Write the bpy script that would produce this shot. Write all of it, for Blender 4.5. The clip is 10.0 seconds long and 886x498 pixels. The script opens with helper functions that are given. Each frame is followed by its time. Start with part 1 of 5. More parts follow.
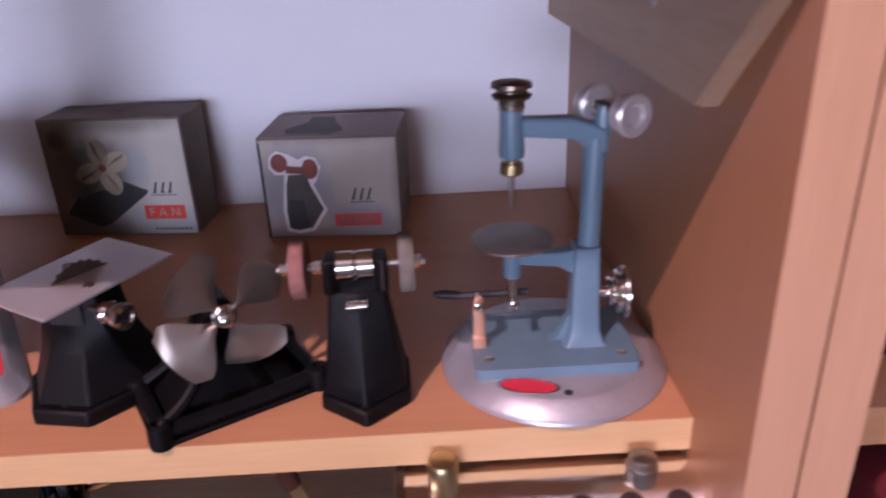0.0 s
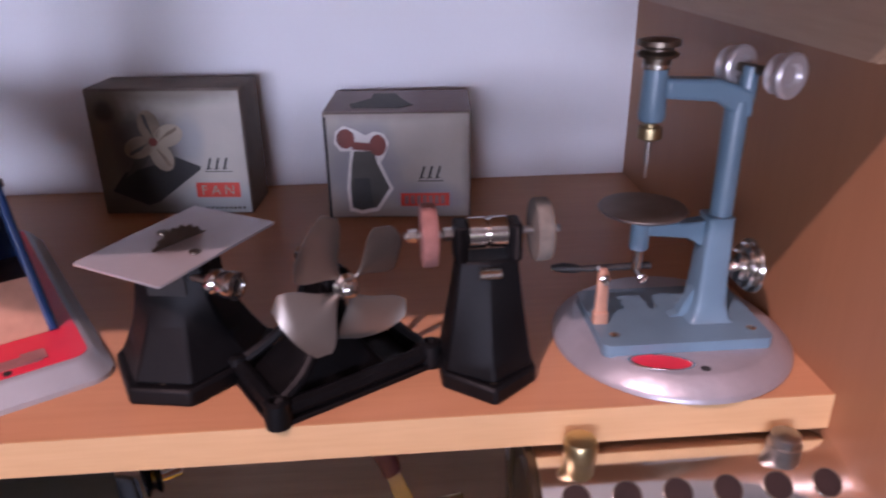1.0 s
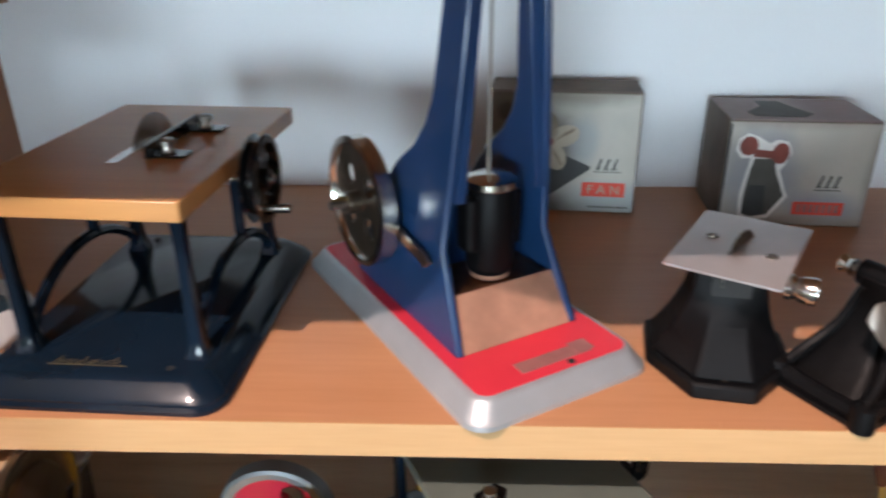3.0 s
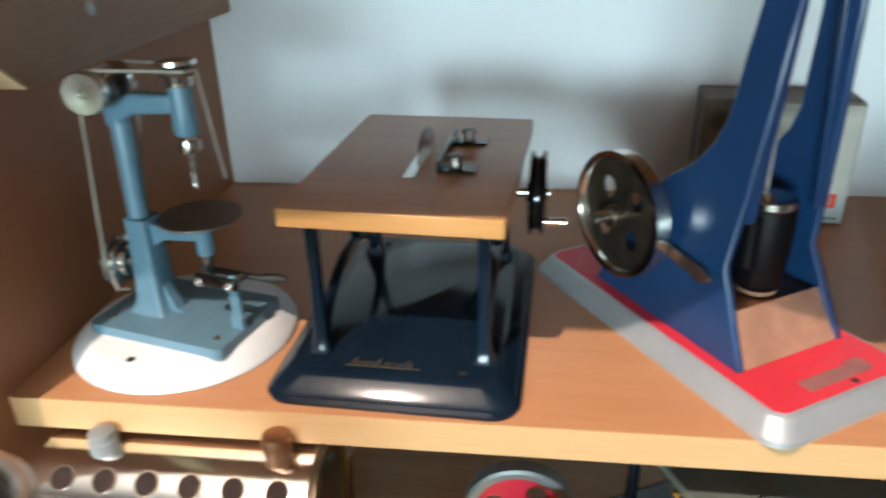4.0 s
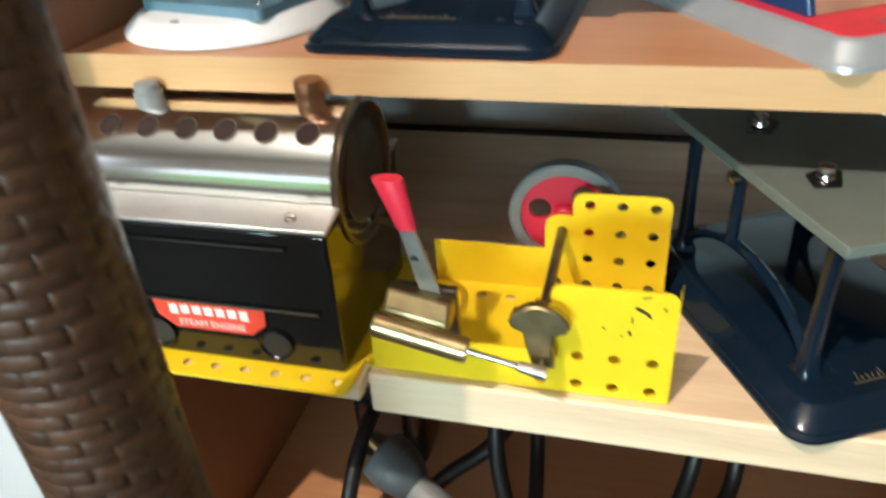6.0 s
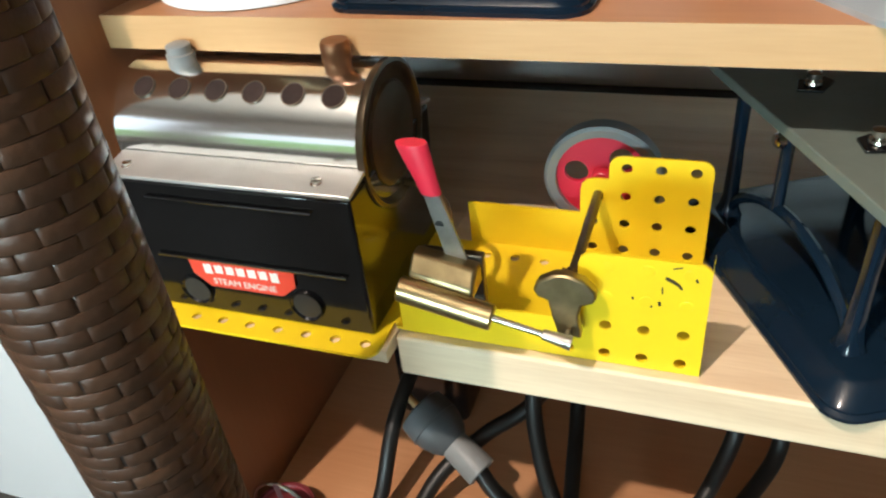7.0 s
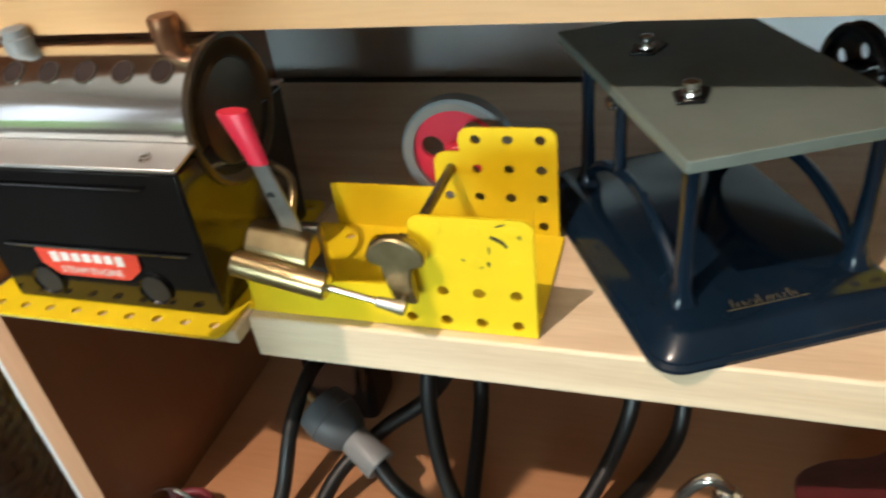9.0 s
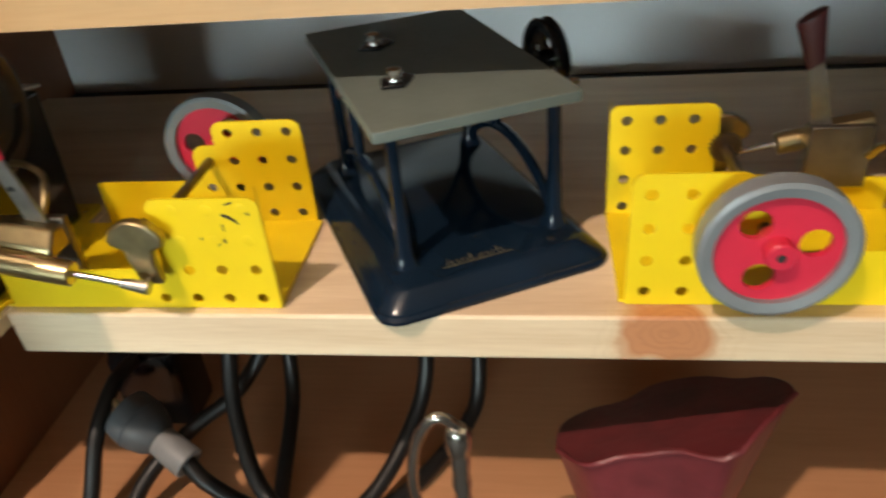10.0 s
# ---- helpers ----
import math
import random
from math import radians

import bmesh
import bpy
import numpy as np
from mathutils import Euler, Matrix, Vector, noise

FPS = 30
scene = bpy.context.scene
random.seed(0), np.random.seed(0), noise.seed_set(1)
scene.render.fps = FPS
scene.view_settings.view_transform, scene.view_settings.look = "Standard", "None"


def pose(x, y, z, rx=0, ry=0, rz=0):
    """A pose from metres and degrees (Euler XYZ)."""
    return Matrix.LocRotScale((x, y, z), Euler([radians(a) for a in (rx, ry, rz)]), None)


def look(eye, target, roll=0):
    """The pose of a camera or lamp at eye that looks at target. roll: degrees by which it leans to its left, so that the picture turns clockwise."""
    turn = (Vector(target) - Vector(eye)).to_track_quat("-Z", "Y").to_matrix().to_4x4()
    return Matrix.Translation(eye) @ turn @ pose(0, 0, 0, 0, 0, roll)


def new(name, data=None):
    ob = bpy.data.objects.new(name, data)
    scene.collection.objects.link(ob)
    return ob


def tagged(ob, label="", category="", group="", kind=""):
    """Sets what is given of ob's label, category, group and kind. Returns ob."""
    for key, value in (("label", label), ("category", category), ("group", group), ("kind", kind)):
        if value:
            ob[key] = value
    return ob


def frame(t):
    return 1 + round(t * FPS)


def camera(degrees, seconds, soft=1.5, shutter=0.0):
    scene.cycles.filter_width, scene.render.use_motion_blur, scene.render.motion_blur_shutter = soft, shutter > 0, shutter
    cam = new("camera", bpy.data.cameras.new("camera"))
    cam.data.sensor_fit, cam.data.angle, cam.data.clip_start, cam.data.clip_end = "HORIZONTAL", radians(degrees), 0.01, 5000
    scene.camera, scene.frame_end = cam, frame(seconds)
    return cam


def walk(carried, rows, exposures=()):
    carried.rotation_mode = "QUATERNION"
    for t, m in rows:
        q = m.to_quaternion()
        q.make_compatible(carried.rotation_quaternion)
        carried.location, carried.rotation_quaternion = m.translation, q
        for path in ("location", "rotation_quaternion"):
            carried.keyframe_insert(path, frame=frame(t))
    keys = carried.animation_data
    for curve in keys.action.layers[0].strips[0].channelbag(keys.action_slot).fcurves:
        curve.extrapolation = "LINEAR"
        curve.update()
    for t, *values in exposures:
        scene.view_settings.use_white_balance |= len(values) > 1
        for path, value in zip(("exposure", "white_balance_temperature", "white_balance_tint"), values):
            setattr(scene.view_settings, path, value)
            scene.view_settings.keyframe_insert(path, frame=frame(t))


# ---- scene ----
from mathutils import geometry

cam = camera(62.5, 10.0, soft=2.2, shutter=0.6)
PATH = [
    (0, (-0.085, -0.196, 0.158), (-0.053, 1.619, -0.68), -2.6),
    (0.5, (-0.121, -0.191, 0.146), (-0.021, 1.63, -0.674), -1.1),
    (1, (-0.14, -0.185, 0.142), (-0.008, 1.632, -0.684), -0.8),
    (1.5, (-0.189, -0.184, 0.14), (-0.037, 1.63, -0.687), 0.4),
    (2, (-0.232, -0.187, 0.144), (-0.146, 1.625, -0.699), 1.0),
    (2.5, (-0.271, -0.19, 0.142), (-0.264, 1.625, -0.698), 0.6),
    (2.7, (-0.284, -0.189, 0.146), (-0.305, 1.628, -0.691), 0.1),
    (3.8, (-0.366, -0.199, 0.16), (-0.565, 1.595, -0.7), -1.1),
    (4, (-0.384, -0.201, 0.165), (-0.608, 1.586, -0.704), -1.3),
    (4.5, (-0.398, -0.213, 0.163), (-0.725, 1.561, -0.702), -2.1),
    (5, (-0.386, -0.223, 0.124), (-0.774, 1.533, -0.75), -3.0),
    (5.5, (-0.381, -0.235, 0.096), (-0.802, 1.481, -0.841), -3.6),
    (6, (-0.357, -0.233, 0.076), (-0.842, 1.396, -0.978), -4.0),
    (6.2, (-0.345, -0.228, 0.072), (-0.872, 1.375, -1.001), -4.7),
    (7.3, (-0.347, -0.224, 0.078), (-0.989, 1.272, -1.084), -7.0),
    (7.5, (-0.345, -0.224, 0.075), (-0.982, 1.274, -1.087), -6.9),
    (8, (-0.328, -0.222, 0.055), (-0.96, 1.287, -1.095), -7.3),
    (8.5, (-0.317, -0.224, 0.049), (-0.921, 1.305, -1.091), -7.7),
    (9, (-0.3, -0.219, 0.056), (-0.877, 1.344, -1.05), -7.6),
    (9.5, (-0.273, -0.227, 0.055), (-0.688, 1.409, -1.017), -6.4),
    (9.8, (-0.255, -0.239, 0.051), (-0.566, 1.421, -1.02), -5.5),
    (10, (-0.243, -0.24, 0.051), (-0.512, 1.419, -1.034), -5.4),
]
walk(cam, [(t, look(eye, target, roll)) for t, eye, target, roll in PATH],
     exposures=[(0.0, -0.36, 6400, 66), (1.5, -0.31, 6500, 59), (2.5, -0.08, 6560, 38), (4.0, 0.28, 6500, 16), (5.0, 0.16, 6420, 11), (6.0, 0.04, 6380, 12), (7.5, -0.04, 6430, 13), (9.0, -0.19, 6600, 15), (10.0, -0.38, 7100, 20)])


# ---- light, sky and exposure ----
world = bpy.data.worlds.new("world")
scene.world = world
world.use_nodes = True
wn = world.node_tree.nodes
sky = wn.new("ShaderNodeTexSky")
sky.sky_type, sky.sun_disc, sky.sun_elevation, sky.sun_rotation = "NISHITA", False, radians(45), radians(200)
world.node_tree.links.new(sky.outputs[0], wn["Background"].inputs[0])
wn["Background"].inputs[1].default_value = 0.1


def lamp(name, kind, m, energy, colour, size, size_y=None):
    data = bpy.data.lights.new(name, kind)
    data.energy, data.color = energy, colour
    if kind == "AREA":
        data.shape, data.size, data.size_y = "RECTANGLE", size, size_y or size
    else:
        data.shadow_soft_size = size
    ob = new(name, data)
    ob.matrix_world = m
    return ob


LAMP_AT = Vector((-0.85, -0.99, 1.50))
lamp("ceiling_bulb", "POINT", Matrix.Translation(LAMP_AT), 138, (1.0, 0.86, 0.72), 0.02)
lamp("window_daylight", "AREA", look((-0.72, -2.7, 0.10), (-0.42, 0, 0.03)), 63, (0.68, 0.95, 1.0), 1.0, 0.45)


# ---- materials ----
def mat(name, colour, rough=0.5, metal=0.0, vary=0.12, scale=40.0, bump=0.0, bump_scale=300.0, coat=0.0, speck=0.0,
        speck_colour=(0.02, 0.02, 0.02), random_tone=0.0, stretch=(1, 1, 1), rough_vary=0.12):
    """A painted, moulded or metal surface: broad tone changes, fine grain in gloss and relief, and chips."""
    m = bpy.data.materials.new(name)
    m.use_nodes = True
    t = m.node_tree
    n, l = t.nodes, t.links
    b = n["Principled BSDF"]
    b.inputs["Metallic"].default_value = metal
    b.inputs["Coat Weight"].default_value = coat
    b.inputs["Coat Roughness"].default_value = 0.12
    tc = n.new("ShaderNodeTexCoord")
    mp = n.new("ShaderNodeMapping")
    mp.inputs["Scale"].default_value = stretch
    l.new(tc.outputs["Object"], mp.inputs[0])
    big = n.new("ShaderNodeTexNoise")
    big.inputs["Scale"].default_value, big.inputs["Detail"].default_value = scale, 6
    l.new(mp.outputs[0], big.inputs["Vector"])
    ramp = n.new("ShaderNodeValToRGB")
    ramp.color_ramp.elements[0].position, ramp.color_ramp.elements[1].position = 0.3, 0.7
    lo = [c * (1 - vary) for c in colour]
    hi = [min(1, c * (1 + vary)) for c in colour]
    ramp.color_ramp.elements[0].color, ramp.color_ramp.elements[1].color = (*lo, 1), (*hi, 1)
    l.new(big.outputs["Fac"], ramp.inputs[0])
    out = ramp.outputs[0]
    fine = n.new("ShaderNodeTexNoise")
    fine.inputs["Scale"].default_value, fine.inputs["Detail"].default_value = bump_scale, 4
    l.new(mp.outputs[0], fine.inputs["Vector"])
    if random_tone:
        info = n.new("ShaderNodeObjectInfo")
        hsv = n.new("ShaderNodeHueSaturation")
        mr = n.new("ShaderNodeMapRange")
        mr.inputs["To Min"].default_value, mr.inputs["To Max"].default_value = 1 - random_tone, 1 + random_tone
        l.new(info.outputs["Random"], mr.inputs["Value"])
        l.new(mr.outputs[0], hsv.inputs["Value"])
        l.new(out, hsv.inputs["Color"])
        out = hsv.outputs[0]
    if speck:
        spot = n.new("ShaderNodeTexNoise")
        spot.inputs["Scale"].default_value, spot.inputs["Detail"].default_value = scale * 3.3, 8
        l.new(mp.outputs[0], spot.inputs["Vector"])
        cut = n.new("ShaderNodeValToRGB")
        cut.color_ramp.elements[0].position, cut.color_ramp.elements[1].position = 1 - speck - 0.03, 1 - speck
        l.new(spot.outputs["Fac"], cut.inputs[0])
        mix = n.new("ShaderNodeMix")
        mix.data_type = "RGBA"
        mix.inputs["B"].default_value = (*speck_colour, 1)
        l.new(cut.outputs[0], mix.inputs["Factor"])
        l.new(out, mix.inputs["A"])
        out = mix.outputs["Result"]
    l.new(out, b.inputs["Base Color"])
    rr = n.new("ShaderNodeMapRange")
    rr.inputs["To Min"].default_value, rr.inputs["To Max"].default_value = max(0.02, rough * (1 - rough_vary)), min(1, rough * (1 + rough_vary))
    l.new(fine.outputs["Fac"], rr.inputs["Value"])
    l.new(rr.outputs[0], b.inputs["Roughness"])
    if bump:
        bp = n.new("ShaderNodeBump")
        bp.inputs["Strength"].default_value, bp.inputs["Distance"].default_value = bump, 0.0006
        l.new(fine.outputs["Fac"], bp.inputs["Height"])
        l.new(bp.outputs[0], b.inputs["Normal"])
    return m


def wood(name, light, dark, rough, along, ring=14.0, fleck=0.35, bump=0.15, knots=None):
    """Grained wood: long streaks along an axis (0, 1 or 2), wavy growth lines, fine pores."""
    m = bpy.data.materials.new(name)
    m.use_nodes = True
    n, l = m.node_tree.nodes, m.node_tree.links
    b = n["Principled BSDF"]
    tc = n.new("ShaderNodeTexCoord")
    mp = n.new("ShaderNodeMapping")
    s = [1.0, 1.0, 1.0]
    s[along] = 0.07
    mp.inputs["Scale"].default_value = s
    l.new(tc.outputs["Object"], mp.inputs[0])
    streak = n.new("ShaderNodeTexNoise")
    streak.inputs["Scale"].default_value, streak.inputs["Detail"].default_value, streak.inputs["Distortion"].default_value = ring, 7, 0.6
    l.new(mp.outputs[0], streak.inputs["Vector"])
    pores = n.new("ShaderNodeTexNoise")
    pores.inputs["Scale"].default_value, pores.inputs["Detail"].default_value = ring * 22, 5
    l.new(mp.outputs[0], pores.inputs["Vector"])
    sub = n.new("ShaderNodeMath")
    sub.operation = "MULTIPLY_ADD"
    sub.inputs[1].default_value = fleck
    l.new(pores.outputs["Fac"], sub.inputs[0])
    l.new(streak.outputs["Fac"], sub.inputs[2])
    ramp = n.new("ShaderNodeValToRGB")
    ramp.color_ramp.elements[0].position, ramp.color_ramp.elements[1].position = 0.45, 0.95
    ramp.color_ramp.elements[0].color, ramp.color_ramp.elements[1].color = (*light, 1), (*dark, 1)
    l.new(sub.outputs[0], ramp.inputs[0])
    out = ramp.outputs[0]
    if knots:
        at, radius, colour = knots
        dist = n.new("ShaderNodeVectorMath")
        dist.operation = "DISTANCE"
        dist.inputs[1].default_value = at
        warp = n.new("ShaderNodeTexNoise")
        warp.inputs["Scale"].default_value, warp.inputs["Detail"].default_value = 45, 4
        l.new(tc.outputs["Object"], dist.inputs[0])
        l.new(tc.outputs["Object"], warp.inputs["Vector"])
        add = n.new("ShaderNodeMath")
        add.operation = "MULTIPLY_ADD"
        add.inputs[1].default_value = radius * 1.6
        l.new(warp.outputs["Fac"], add.inputs[0])
        l.new(dist.outputs["Value"], add.inputs[2])
        kr = n.new("ShaderNodeMapRange")
        kr.inputs["From Min"].default_value, kr.inputs["From Max"].default_value = radius * 1.75, radius * 1.45
        l.new(add.outputs[0], kr.inputs["Value"])
        km = n.new("ShaderNodeMix")
        km.data_type = "RGBA"
        km.inputs["B"].default_value = (*colour, 1)
        l.new(kr.outputs[0], km.inputs["Factor"])
        l.new(out, km.inputs["A"])
        ring_wave = n.new("ShaderNodeMath")
        ring_wave.operation = "SINE"
        ring_scale = n.new("ShaderNodeMath")
        ring_scale.operation = "MULTIPLY"
        ring_scale.inputs[1].default_value = 1700
        l.new(add.outputs[0], ring_scale.inputs[0])
        l.new(ring_scale.outputs[0], ring_wave.inputs[0])
        fade = n.new("ShaderNodeMapRange")
        fade.inputs["From Min"].default_value, fade.inputs["From Max"].default_value = radius * 2.3, radius * 1.3
        fade.inputs["To Max"].default_value = 0.22
        l.new(add.outputs[0], fade.inputs["Value"])
        line = n.new("ShaderNodeMath")
        line.operation = "MULTIPLY"
        line.use_clamp = True
        l.new(ring_wave.outputs[0], line.inputs[0])
        l.new(fade.outputs[0], line.inputs[1])
        lm = n.new("ShaderNodeMix")
        lm.data_type = "RGBA"
        lm.inputs["B"].default_value = (colour[0] * 0.6, colour[1] * 0.5, colour[2] * 0.5, 1)
        l.new(line.outputs[0], lm.inputs["Factor"])
        l.new(km.outputs["Result"], lm.inputs["A"])
        out = lm.outputs["Result"]
    l.new(out, b.inputs["Base Color"])
    b.inputs["Roughness"].default_value = rough
    bp = n.new("ShaderNodeBump")
    bp.inputs["Strength"].default_value, bp.inputs["Distance"].default_value = bump, 0.0003
    l.new(pores.outputs["Fac"], bp.inputs["Height"])
    l.new(bp.outputs[0], b.inputs["Normal"])
    return m


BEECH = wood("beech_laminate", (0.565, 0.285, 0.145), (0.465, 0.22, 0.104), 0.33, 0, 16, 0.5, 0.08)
BEECH.node_tree.nodes["Principled BSDF"].inputs["Specular IOR Level"].default_value = 0.25
DARKWOOD = wood("brown_hardboard", (0.16, 0.09, 0.05), (0.11, 0.06, 0.03), 0.6, 0, 20, 0.3, 0.2)
# same laminate as the shelves, darkened so the uprights carry shade in their colour
BEECH_UP_SHADED = wood("beech_laminate_upright_shaded", (0.37, 0.168, 0.082), (0.305, 0.13, 0.061), 0.36, 2, 16, 0.3, 0.05)
BEECH_UP_SHADED.node_tree.nodes["Principled BSDF"].inputs["Specular IOR Level"].default_value = 0.25
EDGE = wood("pale_edge_strip", (0.66, 0.42, 0.215), (0.55, 0.33, 0.15), 0.4, 0, 30, 0.4, 0.06)
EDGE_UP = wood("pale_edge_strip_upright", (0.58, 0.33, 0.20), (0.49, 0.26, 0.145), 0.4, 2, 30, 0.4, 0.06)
PINE = wood("raw_pine", (0.83, 0.67, 0.47), (0.47, 0.28, 0.125), 0.55, 0, 38, 0.22, 0.25, knots=((-0.201, -0.038, -0.118), 0.019, (0.50, 0.21, 0.09)))
BATTEN = wood("stained_batten", (0.46, 0.30, 0.19), (0.34, 0.20, 0.12), 0.5, 1, 26, 0.4, 0.2)
SAWN = wood("sawn_end", (0.70, 0.52, 0.30), (0.50, 0.33, 0.17), 0.7, 2, 40, 0.5, 0.4)
TABLEWOOD = wood("varnished_board", (0.60, 0.31, 0.11), (0.46, 0.21, 0.07), 0.28, 0, 30, 0.35, 0.1)
# grey instead of white: the unseen ceiling is darkened to weaken the fill
CEILING = mat("darkened_ceiling_paint", (0.36, 0.35, 0.33), 0.8, vary=0.02, scale=2)
WHITE = mat("white_back_panel", (0.80, 0.83, 0.85), 0.6, vary=0.03, scale=5, bump=0.1, bump_scale=150)
# unseen walls kept dark so that less light bounces into the shelves
WALLPAINT = mat("darkened_wall_paint", (0.22, 0.21, 0.20), 0.8, vary=0.05, scale=2, bump=0.2, bump_scale=60)
CARPET = mat("dark_carpet", (0.05, 0.045, 0.04), 0.95, vary=0.3, scale=30, bump=0.8, bump_scale=400)
GLOSSWHITE = mat("white_enamel", (0.82, 0.83, 0.84), 0.25, vary=0.02, scale=4)
BLUEGREY = mat("blue_grey_enamel", (0.105, 0.205, 0.27), 0.34, vary=0.10, scale=60, bump=0.12, bump_scale=500, coat=0.25)
SILVERPAINT = mat("silver_hammer_paint", (0.42, 0.42, 0.45), 0.36, metal=0.55, vary=0.10, scale=90, bump=0.25, bump_scale=420)
WHITEPAINT = mat("cream_white_enamel", (0.70, 0.72, 0.73), 0.38, vary=0.04, scale=50, bump=0.1, bump_scale=400)
CHROME = mat("nickel_plate", (0.66, 0.64, 0.60), 0.17, metal=1, vary=0.10, scale=70, bump=0.05)
STEEL = mat("worn_steel", (0.36, 0.34, 0.31), 0.33, metal=1, vary=0.2, scale=120, bump=0.15, bump_scale=700)
DARKSTEEL = mat("dark_bronzed_steel", (0.16, 0.13, 0.10), 0.35, metal=0.9, vary=0.25, scale=90, bump=0.15, bump_scale=600)
DISC = mat("brown_steel_disc", (0.22, 0.19, 0.17), 0.34, metal=0.8, vary=0.15, scale=90)
BRASS = mat("brass", (0.56, 0.44, 0.23), 0.30, metal=1, vary=0.14, scale=110, bump=0.08)
DULLBRASS = mat("dull_old_brass", (0.38, 0.30, 0.16), 0.38, metal=1, vary=0.22, scale=130, bump=0.15, bump_scale=600)
COPPER = mat("copper_sheet", (0.62, 0.33, 0.22), 0.42, metal=0.5, vary=0.25, scale=55, bump=0.08)
BLACKCAST = mat("black_cast_enamel", (0.0035, 0.0035, 0.004), 0.50, vary=0.3, scale=60, bump=0.3, bump_scale=260)
BLACKCAST.node_tree.nodes["Principled BSDF"].inputs["Specular IOR Level"].default_value = 0.16
BLACK = mat("black_gloss_paint", (0.0045, 0.0045, 0.005), 0.12, vary=0.2, scale=30, bump=0.04, bump_scale=200, coat=0.15)
# black rubber; also painted in for the dark of holes, openings and gaps
BLACKMATT = mat("black_rubber_and_shade", (0.018, 0.017, 0.016), 0.55, vary=0.3, scale=60, bump=0.2)
NAVY = mat("navy_blue_enamel", (0.0045, 0.012, 0.023), 0.13, vary=0.18, scale=30, bump=0.04, bump_scale=160, coat=0.0)
NAVY.node_tree.nodes["Principled BSDF"].inputs["Specular IOR Level"].default_value = 0.35
BLUE = mat("royal_blue_enamel", (0.009, 0.043, 0.125), 0.34, vary=0.10, scale=40, bump=0.08, coat=0.2)
RED = mat("pinkish_red_paint", (0.72, 0.035, 0.06), 0.42, vary=0.06, scale=40, bump=0.06)
REDPLASTIC = mat("red_plastic", (0.62, 0.025, 0.055), 0.36, vary=0.08, scale=60)
SILVERRIM = mat("silver_grey_paint", (0.42, 0.45, 0.47), 0.36, metal=0.45, vary=0.07, scale=60, bump=0.08)
YELLOW = mat("yellow_enamel", (0.84, 0.60, 0.012), 0.36, vary=0.05, scale=45, bump=0.06, coat=0.15)
# copper darkened to near black: the shade inside the vent holes is painted
VENT = mat("shaded_copper_boiler_inside", (0.020, 0.008, 0.006), 0.85, metal=0.0, vary=0.25, scale=120)
BOILER = mat("brushed_nickel_boiler", (0.94, 0.95, 0.93), 0.14, metal=1, vary=0.06, scale=30, bump=0.05, bump_scale=120, stretch=(0.12, 1, 1))
DARKEND = mat("tarnished_boiler_end", (0.10, 0.075, 0.05), 0.3, metal=0.8, vary=0.3, scale=70)
TYRE = mat("grey_rim_paint", (0.23, 0.255, 0.265), 0.36, metal=0.3, vary=0.07, scale=60, bump=0.08)
GREYGREEN = mat("grey_green_enamel", (0.125, 0.15, 0.13), 0.42, vary=0.08, scale=60, bump=0.12)
PLATEWHITE = mat("pale_tin_plate", (0.56, 0.53, 0.53), 0.32, metal=0.55, vary=0.06, scale=60, bump=0.05)
CARDDARK = mat("dark_card_side", (0.18, 0.14, 0.11), 0.7, vary=0.25, scale=35, bump=0.3, bump_scale=160)
INKBLACK = mat("black_print", (0.025, 0.028, 0.028), 0.55, vary=0.3, scale=60)
INKSHADE = mat("shaded_grey_print", (0.06, 0.06, 0.05), 0.6, vary=0.45, scale=28)
INKTAN = mat("shaded_cream_print", (0.24, 0.19, 0.13), 0.55, vary=0.3, scale=90)
BAGRED = mat("maroon_bag_leather", (0.15, 0.022, 0.026), 0.42, vary=0.3, scale=40, bump=0.4, bump_scale=180)
INKCREAM = mat("cream_print", (0.40, 0.34, 0.25), 0.55, vary=0.15, scale=60)
INKBROWN = mat("red_brown_print", (0.22, 0.045, 0.03), 0.55, vary=0.25, scale=90)
INKRED = mat("red_print", (0.72, 0.06, 0.03), 0.5, vary=0.08, scale=60)
INKWHITE = mat("white_print", (0.75, 0.74, 0.70), 0.5, vary=0.05, scale=60)
GREYPRINT = mat("grey_print", (0.30, 0.13, 0.12), 0.5, vary=0.2, scale=120)
GOLDPRINT = mat("worn_gold_print", (0.17, 0.13, 0.06), 0.45, metal=0.4, vary=0.3, scale=200)
GRITRED = mat("red_grinding_stone", (0.27, 0.115, 0.095), 0.85, vary=0.2, scale=220, bump=0.5, bump_scale=900)
GRITGREY = mat("grey_grinding_stone", (0.16, 0.14, 0.115), 0.85, vary=0.2, scale=220, bump=0.5, bump_scale=900)
WOVEN = mat("woven_brown_leather", (0.058, 0.027, 0.014), 0.40, vary=0.22, scale=90, bump=0.35, bump_scale=420, random_tone=0.25)
COLLAR = mat("brushed_collar_steel", (0.52, 0.50, 0.45), 0.24, metal=1, vary=0.12, scale=60, bump=0.06, stretch=(1, 1, 0.2))
WOVENDARK = mat("dark_leather_gap", (0.02, 0.010, 0.006), 0.6, vary=0.2, scale=90)
CORD = mat("black_cable", (0.008, 0.0075, 0.007), 0.42, vary=0.2, scale=60)
GREYPLUG = mat("grey_plug_plastic", (0.085, 0.10, 0.11), 0.45, vary=0.12, scale=60, bump=0.1)
LIGHTPLUG = mat("light_grey_plastic", (0.24, 0.25, 0.25), 0.45, vary=0.1, scale=60)
MAROON = mat("maroon_leather", (0.045, 0.007, 0.008), 0.5, vary=0.3, scale=40, bump=0.4, bump_scale=180)
